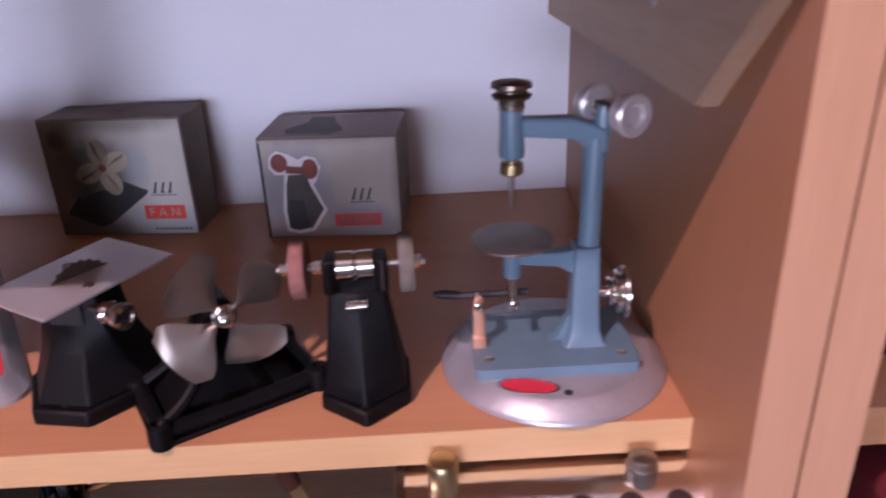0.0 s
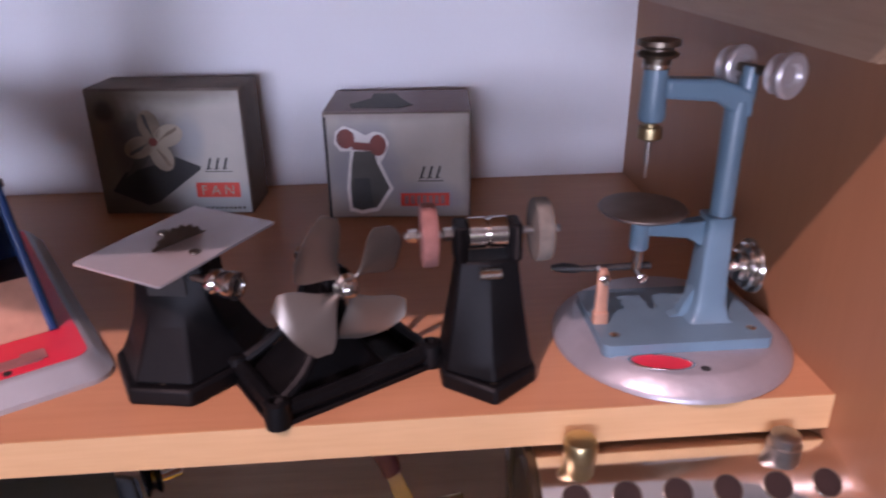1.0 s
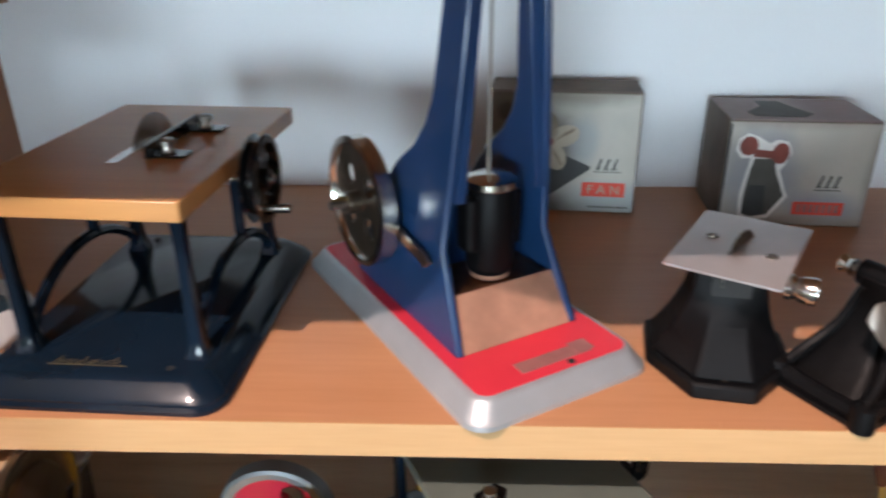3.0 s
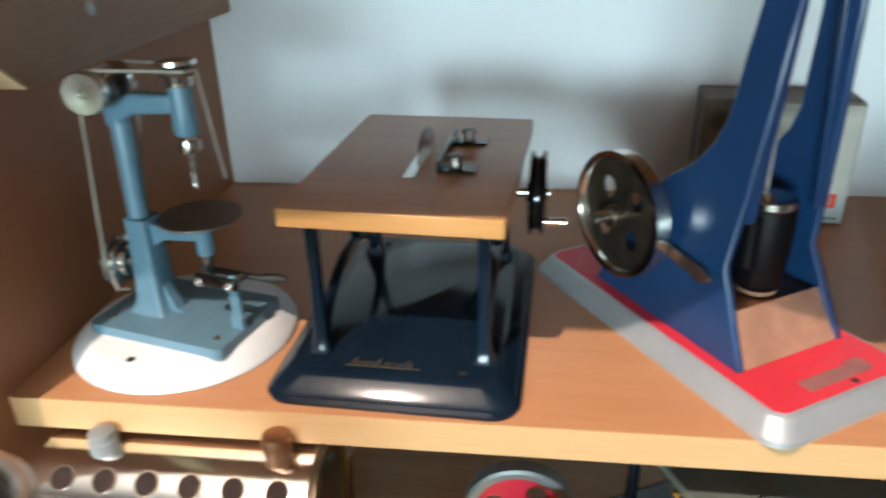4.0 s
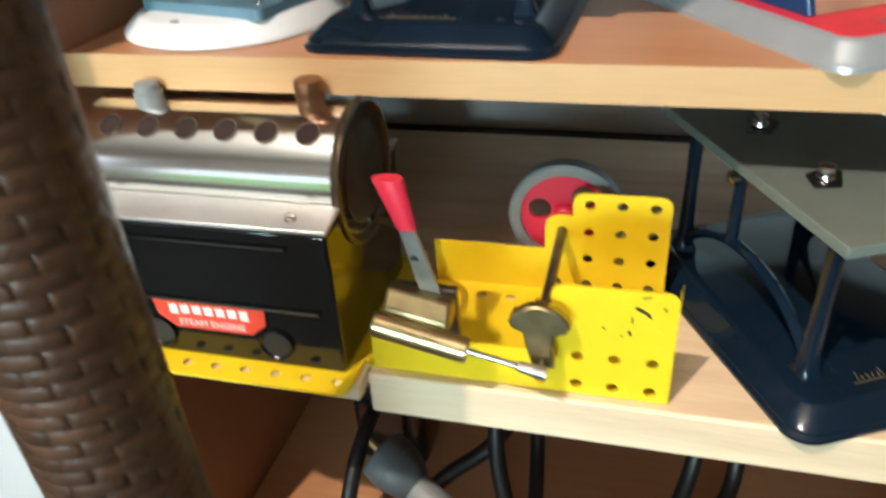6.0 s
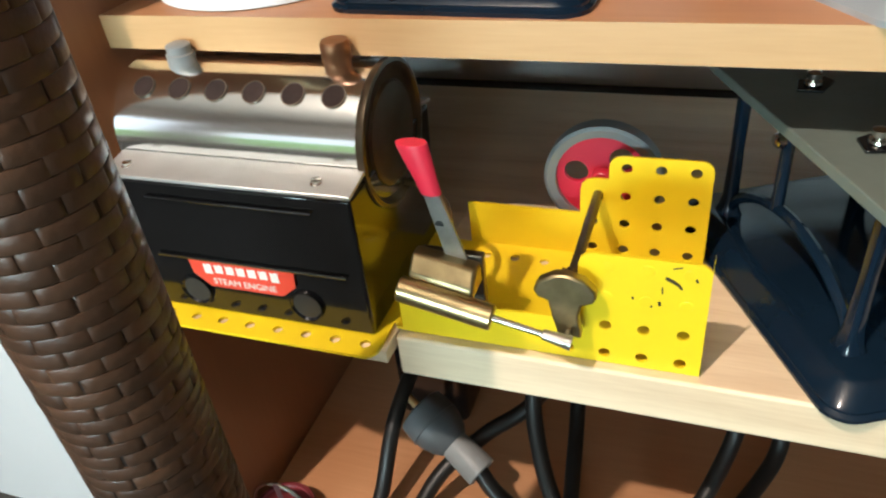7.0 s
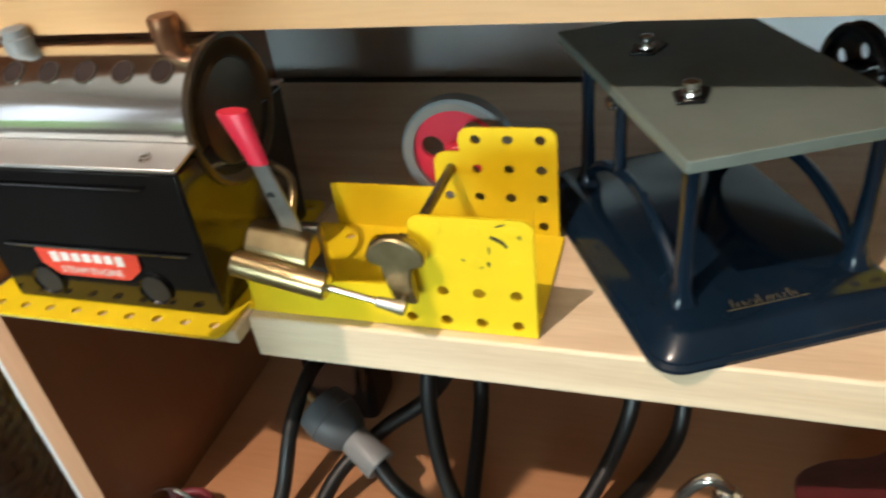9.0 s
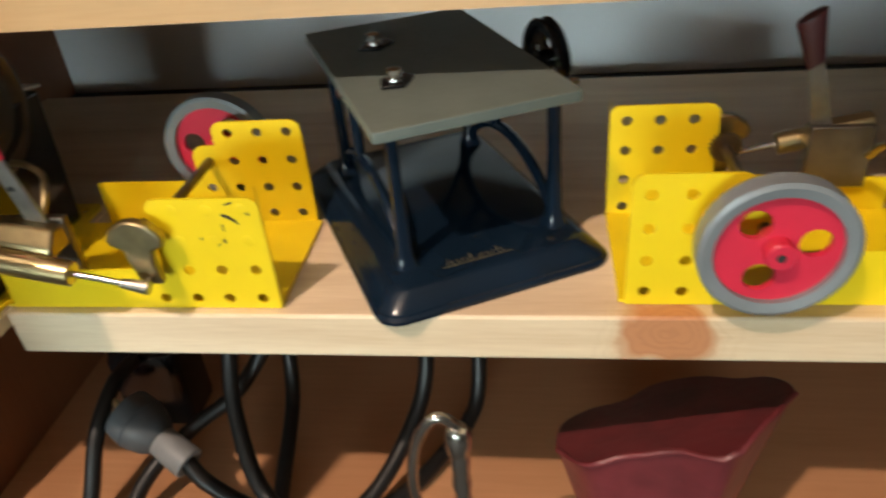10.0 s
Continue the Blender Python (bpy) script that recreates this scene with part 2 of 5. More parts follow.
BLADE = mat("tarnished_tin_blade", (0.24, 0.21, 0.18), 0.38, metal=0.75, vary=0.08, scale=50)
FLANGE = mat("bright_tin_flange", (0.72, 0.72, 0.70), 0.36, metal=0.75, vary=0.08, scale=50)
DARKCOPPER = mat("browned_copper", (0.30, 0.15, 0.08), 0.36, metal=0.9, vary=0.2, scale=90)
BELT = mat("grey_drive_cord", (0.30, 0.26, 0.22), 0.7, vary=0.2, scale=150)


# ---- mesh building ----
class Geo:
    """Collects vertices and faces of one part."""

    def __init__(self):
        self.v, self.f = [], []

    def add(self, vs, fs, m=None):
        o = len(self.v)
        self.v += [tuple(m @ Vector(p)) if m else tuple(p) for p in vs]
        self.f += [tuple(i + o for i in f) for f in fs]
        return self

    def box(self, x0, y0, z0, x1, y1, z1, m=None):
        vs = [(x, y, z) for x in (x0, x1) for y in (y0, y1) for z in (z0, z1)]
        return self.add(vs, [(0, 1, 3, 2), (4, 6, 7, 5), (0, 4, 5, 1), (2, 3, 7, 6), (0, 2, 6, 4), (1, 5, 7, 3)], m)

    def lathe(self, profile, m=None, seg=32, closed=False):
        """profile of (radius, z) round z."""
        vs, fs = [], []
        for r, z in profile:
            vs += [(r * math.cos(2 * math.pi * k / seg), r * math.sin(2 * math.pi * k / seg), z) for k in range(seg)]
        n = len(profile)
        for i in range(n if closed else n - 1):
            a, b = i * seg, (i + 1) % n * seg
            fs += [(a + k, a + (k + 1) % seg, b + (k + 1) % seg, b + k) for k in range(seg)]
        if not closed:
            fs += [tuple(range(seg))[::-1], tuple(range((n - 1) * seg, n * seg))]
        return self.add(vs, fs, m)

    def rod(self, p, q, r, r2=None, seg=16):
        p, q = Vector(p), Vector(q)
        m = Matrix.Translation(p) @ (q - p).to_track_quat("Z", "Y").to_matrix().to_4x4()
        d = (q - p).length
        e = min(r, r2 or r, d) * 0.12
        r2 = r if r2 is None else r2
        return self.lathe([(r - e, 0), (r, e), (r2, d - e), (r2 - e, d)], m, seg)

    def plate(self, outline, holes, depth, m=None, hole_seg=12):
        """A flat plate in x and y with round holes (x, y, r), depth thick along +z."""
        loops = [[Vector((x, y, 0)) for x, y in outline]]
        for x, y, r in holes:
            loops.append([Vector((x + r * math.cos(-2 * math.pi * k / hole_seg), y + r * math.sin(-2 * math.pi * k / hole_seg), 0)) for k in range(hole_seg)])
        flat = [p for lp in loops for p in lp]
        tris = geometry.tessellate_polygon(loops)
        n = len(flat)
        vs = [(p.x, p.y, 0) for p in flat] + [(p.x, p.y, depth) for p in flat]
        fs = []
        for a, b, c in tris:
            up = (flat[b] - flat[a]).cross(flat[c] - flat[a]).z > 0
            if not up:
                b, c = c, b
            fs += [(a, c, b), (a + n, b + n, c + n)]
        o = 0
        for lp in loops:
            k = len(lp)
            fs += [(o + i, o + (i + 1) % k, o + (i + 1) % k + n, o + i + n) for i in range(k)]
            o += k
        return self.add(vs, fs, m)

    def tube(self, pts, r, seg=10, closed=False):
        pts = [Vector(p) for p in pts]
        n = len(pts)
        vs, fs = [], []
        side = None
        for i, p in enumerate(pts):
            d = (pts[(i + 1) % n] - pts[i - 1]) if closed or 0 < i < n - 1 else (pts[1] - pts[0] if i == 0 else pts[-1] - pts[-2])
            d.normalize()
            if side is None:
                side = d.orthogonal().normalized()
            side = (side - d * side.dot(d)).normalized()
            up = d.cross(side)
            rr = r[i] if isinstance(r, (list, tuple)) else r
            vs += [p + (side * math.cos(2 * math.pi * k / seg) + up * math.sin(2 * math.pi * k / seg)) * rr for k in range(seg)]
        for i in range(n if closed else n - 1):
            a, b = i * seg, (i + 1) % n * seg
            fs += [(a + k, a + (k + 1) % seg, b + (k + 1) % seg, b + k) for k in range(seg)]
        if not closed:
            fs += [tuple(range(seg))[::-1], tuple(range((n - 1) * seg, n * seg))]
        return self.add(vs, fs)

    def loft(self, rings):
        """Closed rings of equal length, capped at both ends."""
        k = len(rings[0])
        vs = [p for rg in rings for p in rg]
        fs = [(i * k + j, i * k + (j + 1) % k, (i + 1) * k + (j + 1) % k, (i + 1) * k + j) for i in range(len(rings) - 1) for j in range(k)]
        fs += [tuple(range(k))[::-1], tuple(range((len(rings) - 1) * k, len(rings) * k))]
        return self.add(vs, fs)


def rounded(x0, y0, x1, y1, r, n=5):
    """A rectangle's outline with round corners."""
    pts = []
    for cx, cy, a in ((x1 - r, y0 + r, -90), (x1 - r, y1 - r, 0), (x0 + r, y1 - r, 90), (x0 + r, y0 + r, 180)):
        pts += [(cx + r * math.cos(radians(a + 90 * k / n)), cy + r * math.sin(radians(a + 90 * k / n))) for k in range(n + 1)]
    return pts


def curve(ctrl, n=8):
    """A smooth line through control points."""
    p = [Vector(c) for c in ctrl]
    p = [2 * p[0] - p[1]] + p + [2 * p[-1] - p[-2]]
    out = []
    for i in range(1, len(p) - 2):
        for k in range(n):
            t = k / n
            out.append(0.5 * (2 * p[i] + (p[i + 1] - p[i - 1]) * t + (2 * p[i - 1] - 5 * p[i] + 4 * p[i + 1] - p[i + 2]) * t * t
                              + (3 * p[i] - p[i - 1] - 3 * p[i + 1] + p[i + 2]) * t ** 3))
    return out + [p[-2]]


def part(name, g, material, parent=None, label="", bevel=0.0, angle=38):
    """One mesh object under a thing or a part."""
    me = bpy.data.meshes.new(name)
    me.from_pydata(g.v, [], g.f)
    bm = bmesh.new()
    bm.from_mesh(me)
    bmesh.ops.recalc_face_normals(bm, faces=bm.faces)
    bm.to_mesh(me)
    bm.free()
    me.materials.append(material)
    me.polygons.foreach_set("use_smooth", [True] * len(me.polygons))
    me.set_sharp_from_angle(angle=radians(angle))
    ob = new(name, me)
    if bevel:
        b = ob.modifiers.new("bevel", "BEVEL")
        b.width, b.segments, b.limit_method, b.angle_limit = bevel, 2, "ANGLE", radians(40)
    if parent:
        ob.parent = parent
    if label:
        ob["label"] = label
    return ob


def thing(name, label, category, group="", m=None):
    ob = tagged(new(name), label, category, group)
    ob.empty_display_size = 0.02
    if m:
        ob.matrix_world = m
    return ob


def lettering(text, size, material, parent, m, name="lettering"):
    """Raised printing in the built-in font."""
    cu = bpy.data.curves.new(name, "FONT")
    cu.body, cu.size, cu.extrude, cu.align_x, cu.align_y = text, size, 0.00006, "CENTER", "CENTER"
    tmp = bpy.data.objects.new("tmp", cu)
    scene.collection.objects.link(tmp)
    me = bpy.data.meshes.new_from_object(tmp.evaluated_get(bpy.context.evaluated_depsgraph_get()))
    bpy.data.objects.remove(tmp)
    me.materials.clear()
    me.materials.append(material)
    ob = new(name, me)
    ob.parent = parent
    ob.matrix_local = m
    return ob


def structure(name, g, material, label, category, bevel=0.0):
    return tagged(part(name, g, material, None, "", bevel), label, category, "", "structure")


# ---- the cabinet ----
LX, RX, BACK, FRONT = -0.574, 0.0, 0.228, -0.040
PINE_Z, LOW_Z, TOP_Z = -0.110, -0.297, 0.146
sh = structure("shelf_1", Geo().box(LX, 0.0006, -0.013, RX, BACK, 0), BEECH, "beech laminate shelf board carrying the model machines", "shelf")
part("edge_strip", Geo().box(LX, 0, -0.013, RX, 0.0006, 0.0001), EDGE, sh, "pale wood edge strip")
structure("shelf_2", Geo().box(LX, FRONT + 0.002, TOP_Z, RX, BACK, TOP_Z + 0.016), BEECH, "beech laminate shelf above the machines", "shelf", 0.0005)
structure("shelf_3", Geo().plate([(-0.449, -0.0378), (RX, -0.0378), (RX, BACK - 0.032), (LX, BACK - 0.032), (LX, 0.050), (-0.449, 0.050)], [], 0.0195, Matrix.Translation((0, 0, PINE_Z - 0.0195))), PINE, "raw pine board shelf with a knot", "shelf", 0.0012)
structure("shelf_3_insert", Geo().box(LX, -0.046, PINE_Z - 0.0065, -0.4495, 0.0495, PINE_Z - 0.0002), PINE, "thin pale board let in beside the pine shelf", "shelf", 0.0006)
structure("shelf_4", Geo().box(LX, FRONT, LOW_Z - 0.016, RX, BACK, LOW_Z), BEECH, "beech laminate bottom shelf", "shelf", 0.0005)
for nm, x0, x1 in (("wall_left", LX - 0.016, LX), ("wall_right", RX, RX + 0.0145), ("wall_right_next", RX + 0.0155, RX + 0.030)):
    w = structure(nm, Geo().box(x0, FRONT + 0.0006, -0.9, x1, BACK + 0.006, 0.5), BEECH_UP_SHADED, "beech laminate cabinet side panel with shade put into its colour", "panel")
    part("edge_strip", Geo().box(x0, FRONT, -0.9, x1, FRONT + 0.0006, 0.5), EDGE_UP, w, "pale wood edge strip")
structure("wall_back", Geo().box(LX, BACK, -0.9, RX, BACK + 0.005, 0.5), WHITE, "white painted cabinet back panel", "panel")
structure("wall_back_low", Geo().box(LX, BACK - 0.005, LOW_Z, RX, BACK - 0.0005, PINE_Z - 0.0195), DARKWOOD, "dark brown hardboard back of the bottom compartment", "panel")
# added black strip: stands for the shade in the gap behind the board
structure("trim", Geo().box(LX, BACK - 0.032, PINE_Z - 0.019, RX, BACK - 0.0005, PINE_Z - 0.009), BLACKMATT, "added black strip for the shade in the gap behind the pine shelf", "strip")


def batten(x0, x1, prof, screw, end, slim=0.0):
    """Support batten on a side panel: profile in y and z."""
    ob = thing("shelf_batten", "brown stained wooden batten screwed to the cabinet side", "batten", "shelf battens")
    g = Geo()
    m = Matrix(((0, 0, 1, x0), (1, 0, 0, 0), (0, 1, 0, 0), (0, 0, 0, 1)))
    g.plate(prof, [], x1 - x0, m)
    ys = [p[1] for p in g.v]

    def taper(p):
        """Towards the front the free face draws back to the panel."""
        k = 1 - (p[1] - min(ys)) / (max(ys) - min(ys))
        return (x0 + slim * k, p[1], p[2]) if p[0] < x0 + 1e-6 else p
    g.v = [taper(p) for p in g.v]
    part("bar", g, BATTEN, ob, "", 0.0008)
    (ya, za), (yb, zb) = prof[0], prof[-1]
    n = Vector((0, za - zb, yb - ya)).normalized() * 0.0004
    if n.y > 0:
        n = -n
    e = Geo().add([(x0 + slim, ya, za), (x1, ya, za), (x1, yb, zb), (x0 + slim, yb, zb)], [(0, 1, 2, 3)])
    e.v += [tuple(Vector(p) + n) for p in e.v]
    e.f = [(0, 1, 2, 3), (4, 5, 6, 7), (0, 1, 5, 4), (1, 2, 6, 5), (2, 3, 7, 6), (3, 0, 4, 7)]
    part("sawn_end", e, end, ob, "pale sawn slanting end")
    xs = x1 if x0 < -0.3 else x0 + slim * 0.68
    sgn = 1 if x0 < -0.3 else -1
    part("screw", Geo().lathe([(0.0022, 0), (0.0032, 0.0006), (0.0012, 0.0009), (0.0008, 0.0002)], Matrix.Translation((xs, *screw)) @ pose(0, 0, 0, 0, 90 * sgn, 0), 14), STEEL, ob, "recessed steel screw head")
    return ob


batten(LX, LX + 0.014, [(0.037, 0.107), (BACK - 0.0005, 0.107), (BACK - 0.0005, TOP_Z), (-0.012, TOP_Z)], (0.085, 0.128), SAWN)
batten(RX - 0.013, RX, [(0.010, 0.104), (BACK - 0.0005, 0.104), (BACK - 0.0005, TOP_Z), (-0.034, TOP_Z)], (0.05, 0.130), BATTEN, 0.0075)


# ---- model machines on the upper shelf ----
def gear_wheel_profile(r, w):
    return [(r * 0.55, 0), (r, 0), (r, w * 0.25), (r * 0.8, w * 0.4), (r * 0.8, w * 0.6), (r, w * 0.75), (r, w), (r * 0.55, w)]


def along(p, d):
    """A frame at p whose z points along d."""
    return Matrix.Translation(p) @ Vector(d).to_track_quat("Z", "Y").to_matrix().to_4x4()


def drill(m, base_paint, side, label, badge, cord, peg_paint):
    """Bench drill; side -1: the spindle stands towards -x of the column, +1: towards +x."""
    s = -side
    ob = thing("bench_drill", label, "model drill", "model drills", m)
    base = part("base", Geo().lathe([(0.0412, 0), (0.0425, 0.0005), (0.0424, 0.0014), (0.0416, 0.0026), (0.0362, 0.0068), (0.0350, 0.0074), (0.0, 0.0078)], Matrix.Translation((-0.0035 if s < 0 else 0.002, 0, 0)), 64), base_paint, ob, "round dished base")
    if badge:
        part("badge", Geo().lathe([(0.0, 0.0), (1.0, 0.0), (1.0, 0.00025), (0.0, 0.00025)], Matrix.Translation((-0.011, -0.0275, 0.0073)) @ pose(0, 0, 0, 2, 0, -14) @ Matrix.Diagonal((0.0105, 0.0042, 1, 1)), 32), RED, base, "oval red badge")
        part("badge_rim", Geo().lathe([(0.93, 0.0), (1.04, 0.0), (1.04, 0.0004), (0.93, 0.0004)], Matrix.Translation((-0.011, -0.0275, 0.0073)) @ pose(0, 0, 0, 2, 0, -14) @ Matrix.Diagonal((0.0105, 0.0042, 1, 1)), 32, True), CHROME, base)
    part("mounting_hole", Geo().lathe([(0, 0), (0.0016, 0), (0.0016, 0.0003), (0, 0.0003)], Matrix.Translation((0.002 * s, -0.0325, 0.0073)), 14), BLACKMATT, base)
    pl = Geo().plate([(x * s, y) for x, y in rounded(-0.029, -0.0225, 0.030, 0.018, 0.003)][::(1 if s > 0 else -1)], [], 0.0045, Matrix.Translation((0, 0, 0.0068)))
    foot = part("bed_plate", pl, BLUEGREY, ob, "", 0.0008)
    for x in (-0.0235, 0.0245):
        part("screw", Geo().lathe([(0.0017, 0), (0.0017, 0.0005), (0.0011, 0.0008), (0.0008, 0.0003)], Matrix.Translation((x * s, -0.0155, 0.0112)), 14), CHROME, foot, "nickel screw head")
    # lower column, tapering from a flared foot
    cx = 0.0125 * s
    rings = []
    for z, w, d in ((0.011, 0.0085, 0.0085), (0.0125, 0.0068, 0.0072), (0.017, 0.0056, 0.0062), (0.027, 0.0050, 0.0056), (0.046, 0.0046, 0.0050), (0.0495, 0.0046, 0.0050)):
        rings.append([(cx + x, y - 0.003, z) for x, y in rounded(-w, -d, w, d, 0.0015, 3)])
    part("column_foot", Geo().loft(rings), BLUEGREY, ob, "", 0.0004)
    part("web", Geo().add([(cx - 0.0045 * s, -0.005, 0.011), (cx - 0.0045 * s, -0.001, 0.011), (cx - 0.0045 * s, -0.001, 0.024), (cx - 0.0045 * s, -0.005, 0.024),
                           (cx - 0.014 * s, -0.005, 0.011), (cx - 0.014 * s, -0.001, 0.011), (cx - 0.010 * s, -0.001, 0.0125), (cx - 0.010 * s, -0.005, 0.0125)],
                          [(0, 1, 2, 3), (4, 7, 6, 5), (0, 4, 5, 1), (3, 2, 6, 7), (0, 3, 7, 4), (1, 5, 6, 2)]), BLUEGREY, ob)
    part("pole", Geo().rod((cx + 0.001 * s, -0.003, 0.048), (cx + 0.002 * s, -0.001, 0.088), 0.0038, None, 20), BLUEGREY, ob)
    # upper arm: a bent bar
    sx = -0.0135 * s
    arm = [[(x, y - 0.001, z) for y, z in ((-h, zz - w), (h, zz - w), (h, zz + w), (-h, zz + w))] for x, zz, w, h in
           ((cx + 0.006 * s, 0.0865, 0.0042, 0.0036), (cx, 0.0885, 0.0046, 0.0036), (cx - 0.006 * s, 0.0915, 0.0036, 0.0034), (sx + 0.003 * s, 0.0925, 0.0032, 0.0034))]
    part("arm", Geo().loft(arm), BLUEGREY, ob, "", 0.0012)
    part("spindle_housing", Geo().lathe([(0.0028, 0.0815), (0.0040, 0.0822), (0.0044, 0.084), (0.0040, 0.09), (0.0038, 0.0985), (0.003, 0.099)], Matrix.Translation((sx, -0.001, 0)), 24), BLUEGREY, ob)
    top = part("spindle_pulley", Geo().lathe([(0.0042, 0.0985), (0.0044, 0.102), (0.0062, 0.1022), (0.0066, 0.1032), (0.0048, 0.1042), (0.0048, 0.1048), (0.0068, 0.1058), (0.0066, 0.1072), (0.003, 0.1078)], Matrix.Translation((sx, -0.001, 0)), 28), DARKSTEEL if side < 0 else CHROME, ob, "grooved metal pulley")
    part("ferrule", Geo().lathe([(0.0040, 0.0985), (0.0043, 0.0988), (0.0043, 0.1015), (0.0040, 0.1018)], Matrix.Translation((sx, -0.001, 0)), 24), CHROME, top)
    ch = part("chuck", Geo().lathe([(0.0022, 0.0815), (0.0022, 0.0802), (0.0037, 0.0800), (0.0039, 0.0785), (0.0039, 0.0765), (0.0030, 0.0758), (0.0016, 0.0752)], Matrix.Translation((sx, -0.001, 0)), 24), DULLBRASS if side < 0 else CHROME, ob, "metal chuck")
    bit = Geo().rod((sx, -0.001, 0.0765), (sx, -0.001, 0.0675), 0.0009 if side < 0 else 0.0007, None, 10)
    if side < 0:
        bit.rod((sx, -0.001, 0.0675), (sx, -0.001, 0.0625), 0.0006, 0.0003, 8)
    else:
        for k in range(2):
            bit.tube([(sx + 0.0005 * math.cos(a * 0.9 + k * math.pi), -0.001 + 0.0005 * math.sin(a * 0.9 + k * math.pi), 0.075 - a * 0.0009) for a in range(15)], 0.0006, 6)
    part("drill_bit", bit, STEEL, ch)
    # work table and its bracket
    tb = part("work_table", Geo().lathe([(0.003, 0.0495), (0.0142, 0.0516), (0.0148, 0.0522), (0.0146, 0.0527), (0, 0.0529)], Matrix.Translation((sx, -0.002, 0)), 40), DISC, ob, "round brown steel disc")
    br = [[(x, y - 0.002, z) for y, z in ((-0.0028, a), (0.0028, a), (0.0028, b), (-0.0028, b))] for x, a, b in ((cx - 0.003 * s, 0.0375, 0.0478), (cx - 0.010 * s, 0.0415, 0.0470), (sx + 0.002 * s, 0.0430, 0.0475))]
    part("table_bracket", Geo().loft(br), BLUEGREY, ob, "", 0.0006)
    part("table_socket", Geo().lathe([(0.003, 0.0375), (0.0033, 0.038), (0.0033, 0.0496), (0.002, 0.0497)], Matrix.Translation((sx, -0.002, 0)), 20), BLUEGREY, ob)
    part("lift_pin", Geo().lathe([(0.0012, 0.0285), (0.0019, 0.029), (0.0019, 0.038), (0.001, 0.0381)], Matrix.Translation((sx, -0.002, 0)), 16), CHROME, ob, "bright steel pin")
    # lever post and lever
    px = -0.0262 * s
    post = [[(px + x, -0.006 + y, z) for x, y in rounded(-w, -d, w, d, 0.0006, 2)] for z, w, d in ((0.0105, 0.0026, 0.0018), (0.0155, 0.0026, 0.0018), (0.0158, 0.0022, 0.001), (0.0300, 0.0020, 0.001), (0.0322, 0.0012, 0.001))]
    part("lever_post", Geo().loft(post), peg_paint, ob, "", 0.0003)
    lv = part("lever", Geo().tube([(px - 0.016 * s, 0.004, 0.0285), (px - 0.012 * s, 0.003, 0.0288), (px - 0.008 * s, 0.002, 0.0288), (px - 0.006 * s, 0.001, 0.029), (sx + 0.006 * s, 0.001, 0.0293)], [0.0011, 0.0019, 0.0017, 0.0012, 0.0014], 10), BLACKMATT, ob, "black lever with a turned handle")
    if side > 0:
        part("lever_bar", Geo().box(min(px, sx) - 0.0028, -0.0085, 0.0268, max(px, sx) + 0.0028, -0.0060, 0.0318), BLACK, lv, "flat black bar with rounded ends", 0.0011)
    for x in (px, sx):
        part("screw_head", Geo().lathe([(0, 0.0004), (0.0011, 0.0003), (0.0013, 0.0008), (0.0018, 0.0006), (0.0018, -0.0004)], along((x, -0.0088, 0.0292), (0, -1, 0)), 14), CHROME, lv, "bright screw head")
        part("pivot_screw", Geo().rod((x, -0.0085, 0.0292), (x, 0.0, 0.0292), 0.0014, None, 12), CHROME, lv)
    # drive pulleys on the far side of the column
    qx = cx + 0.004 * s
    dp = part("drive_pulley", Geo().lathe([(0.0022, 0), (0.0022, 0.004), (0.0052, 0.0042), (0.0058, 0.005), (0.0046, 0.0058), (0.0046, 0.0062), (0.0078, 0.0068), (0.0084, 0.0076), (0.0070, 0.0084), (0.0070, 0.0088), (0.0095, 0.0094), (0.0098, 0.0104), (0.006, 0.0108), (0.002, 0.0108)], along((qx, -0.004, 0.030), (s, 0, 0)), 36), CHROME, ob, "stepped nickel pulley")
    # idler pair at the arm's back end, on a cross axle
    for k, dy in enumerate((-0.0125, 0.0055)):
        d = Vector((0.42 if s > 0 else 0.30, -0.9, 0)).normalized()
        c = Vector((cx + 0.005 * s, -0.001, 0.0975)) + d * (-dy - 0.003 if k else 0.010)
        part("idler_pulley", Geo().lathe([(0.0014, -0.0015), (0.0056, -0.0015), (0.0062, -0.0005), (0.0052, 0.001), (0.0052, 0.0022), (0.0070, 0.0032), (0.0070, 0.0045), (0.0062, 0.0052), (0.0040, 0.0050), (0.0030, 0.0036), (0.0012, 0.0036)], along(c, d), 32), CHROME if side > 0 else PLATEWHITE, ob, "polished idler pulley")
        if k == 0 and side > 0:
            part("idler_face", Geo().lathe([(0.0068, 0.0030), (0.0072, 0.0036), (0.0072, 0.0062), (0.0068, 0.0068), (0.0016, 0.0066), (0.0012, 0.0060), (0, 0.0060)], along(c, d), 36), CHROME, ob, "turned aluminium idler disc")
    d = Vector((0.42 if s > 0 else 0.30, -0.9, 0)).normalized()
    part("idler_axle", Geo().rod(Vector((cx + 0.005 * s, -0.001, 0.0975)) - d * 0.006, Vector((cx + 0.005 * s, -0.001, 0.0975)) + d * 0.013, 0.0016, None, 12), DARKSTEEL, ob)
    part("lug", Geo().rod((cx + 0.004 * s, -0.001, 0.088), (cx + 0.005 * s, -0.001, 0.0985), 0.0032, 0.0026, 14), BLUEGREY, ob)
    if cord:
        f = Vector((cx + 0.005 * s, -0.001, 0.0975)) + d * 0.012
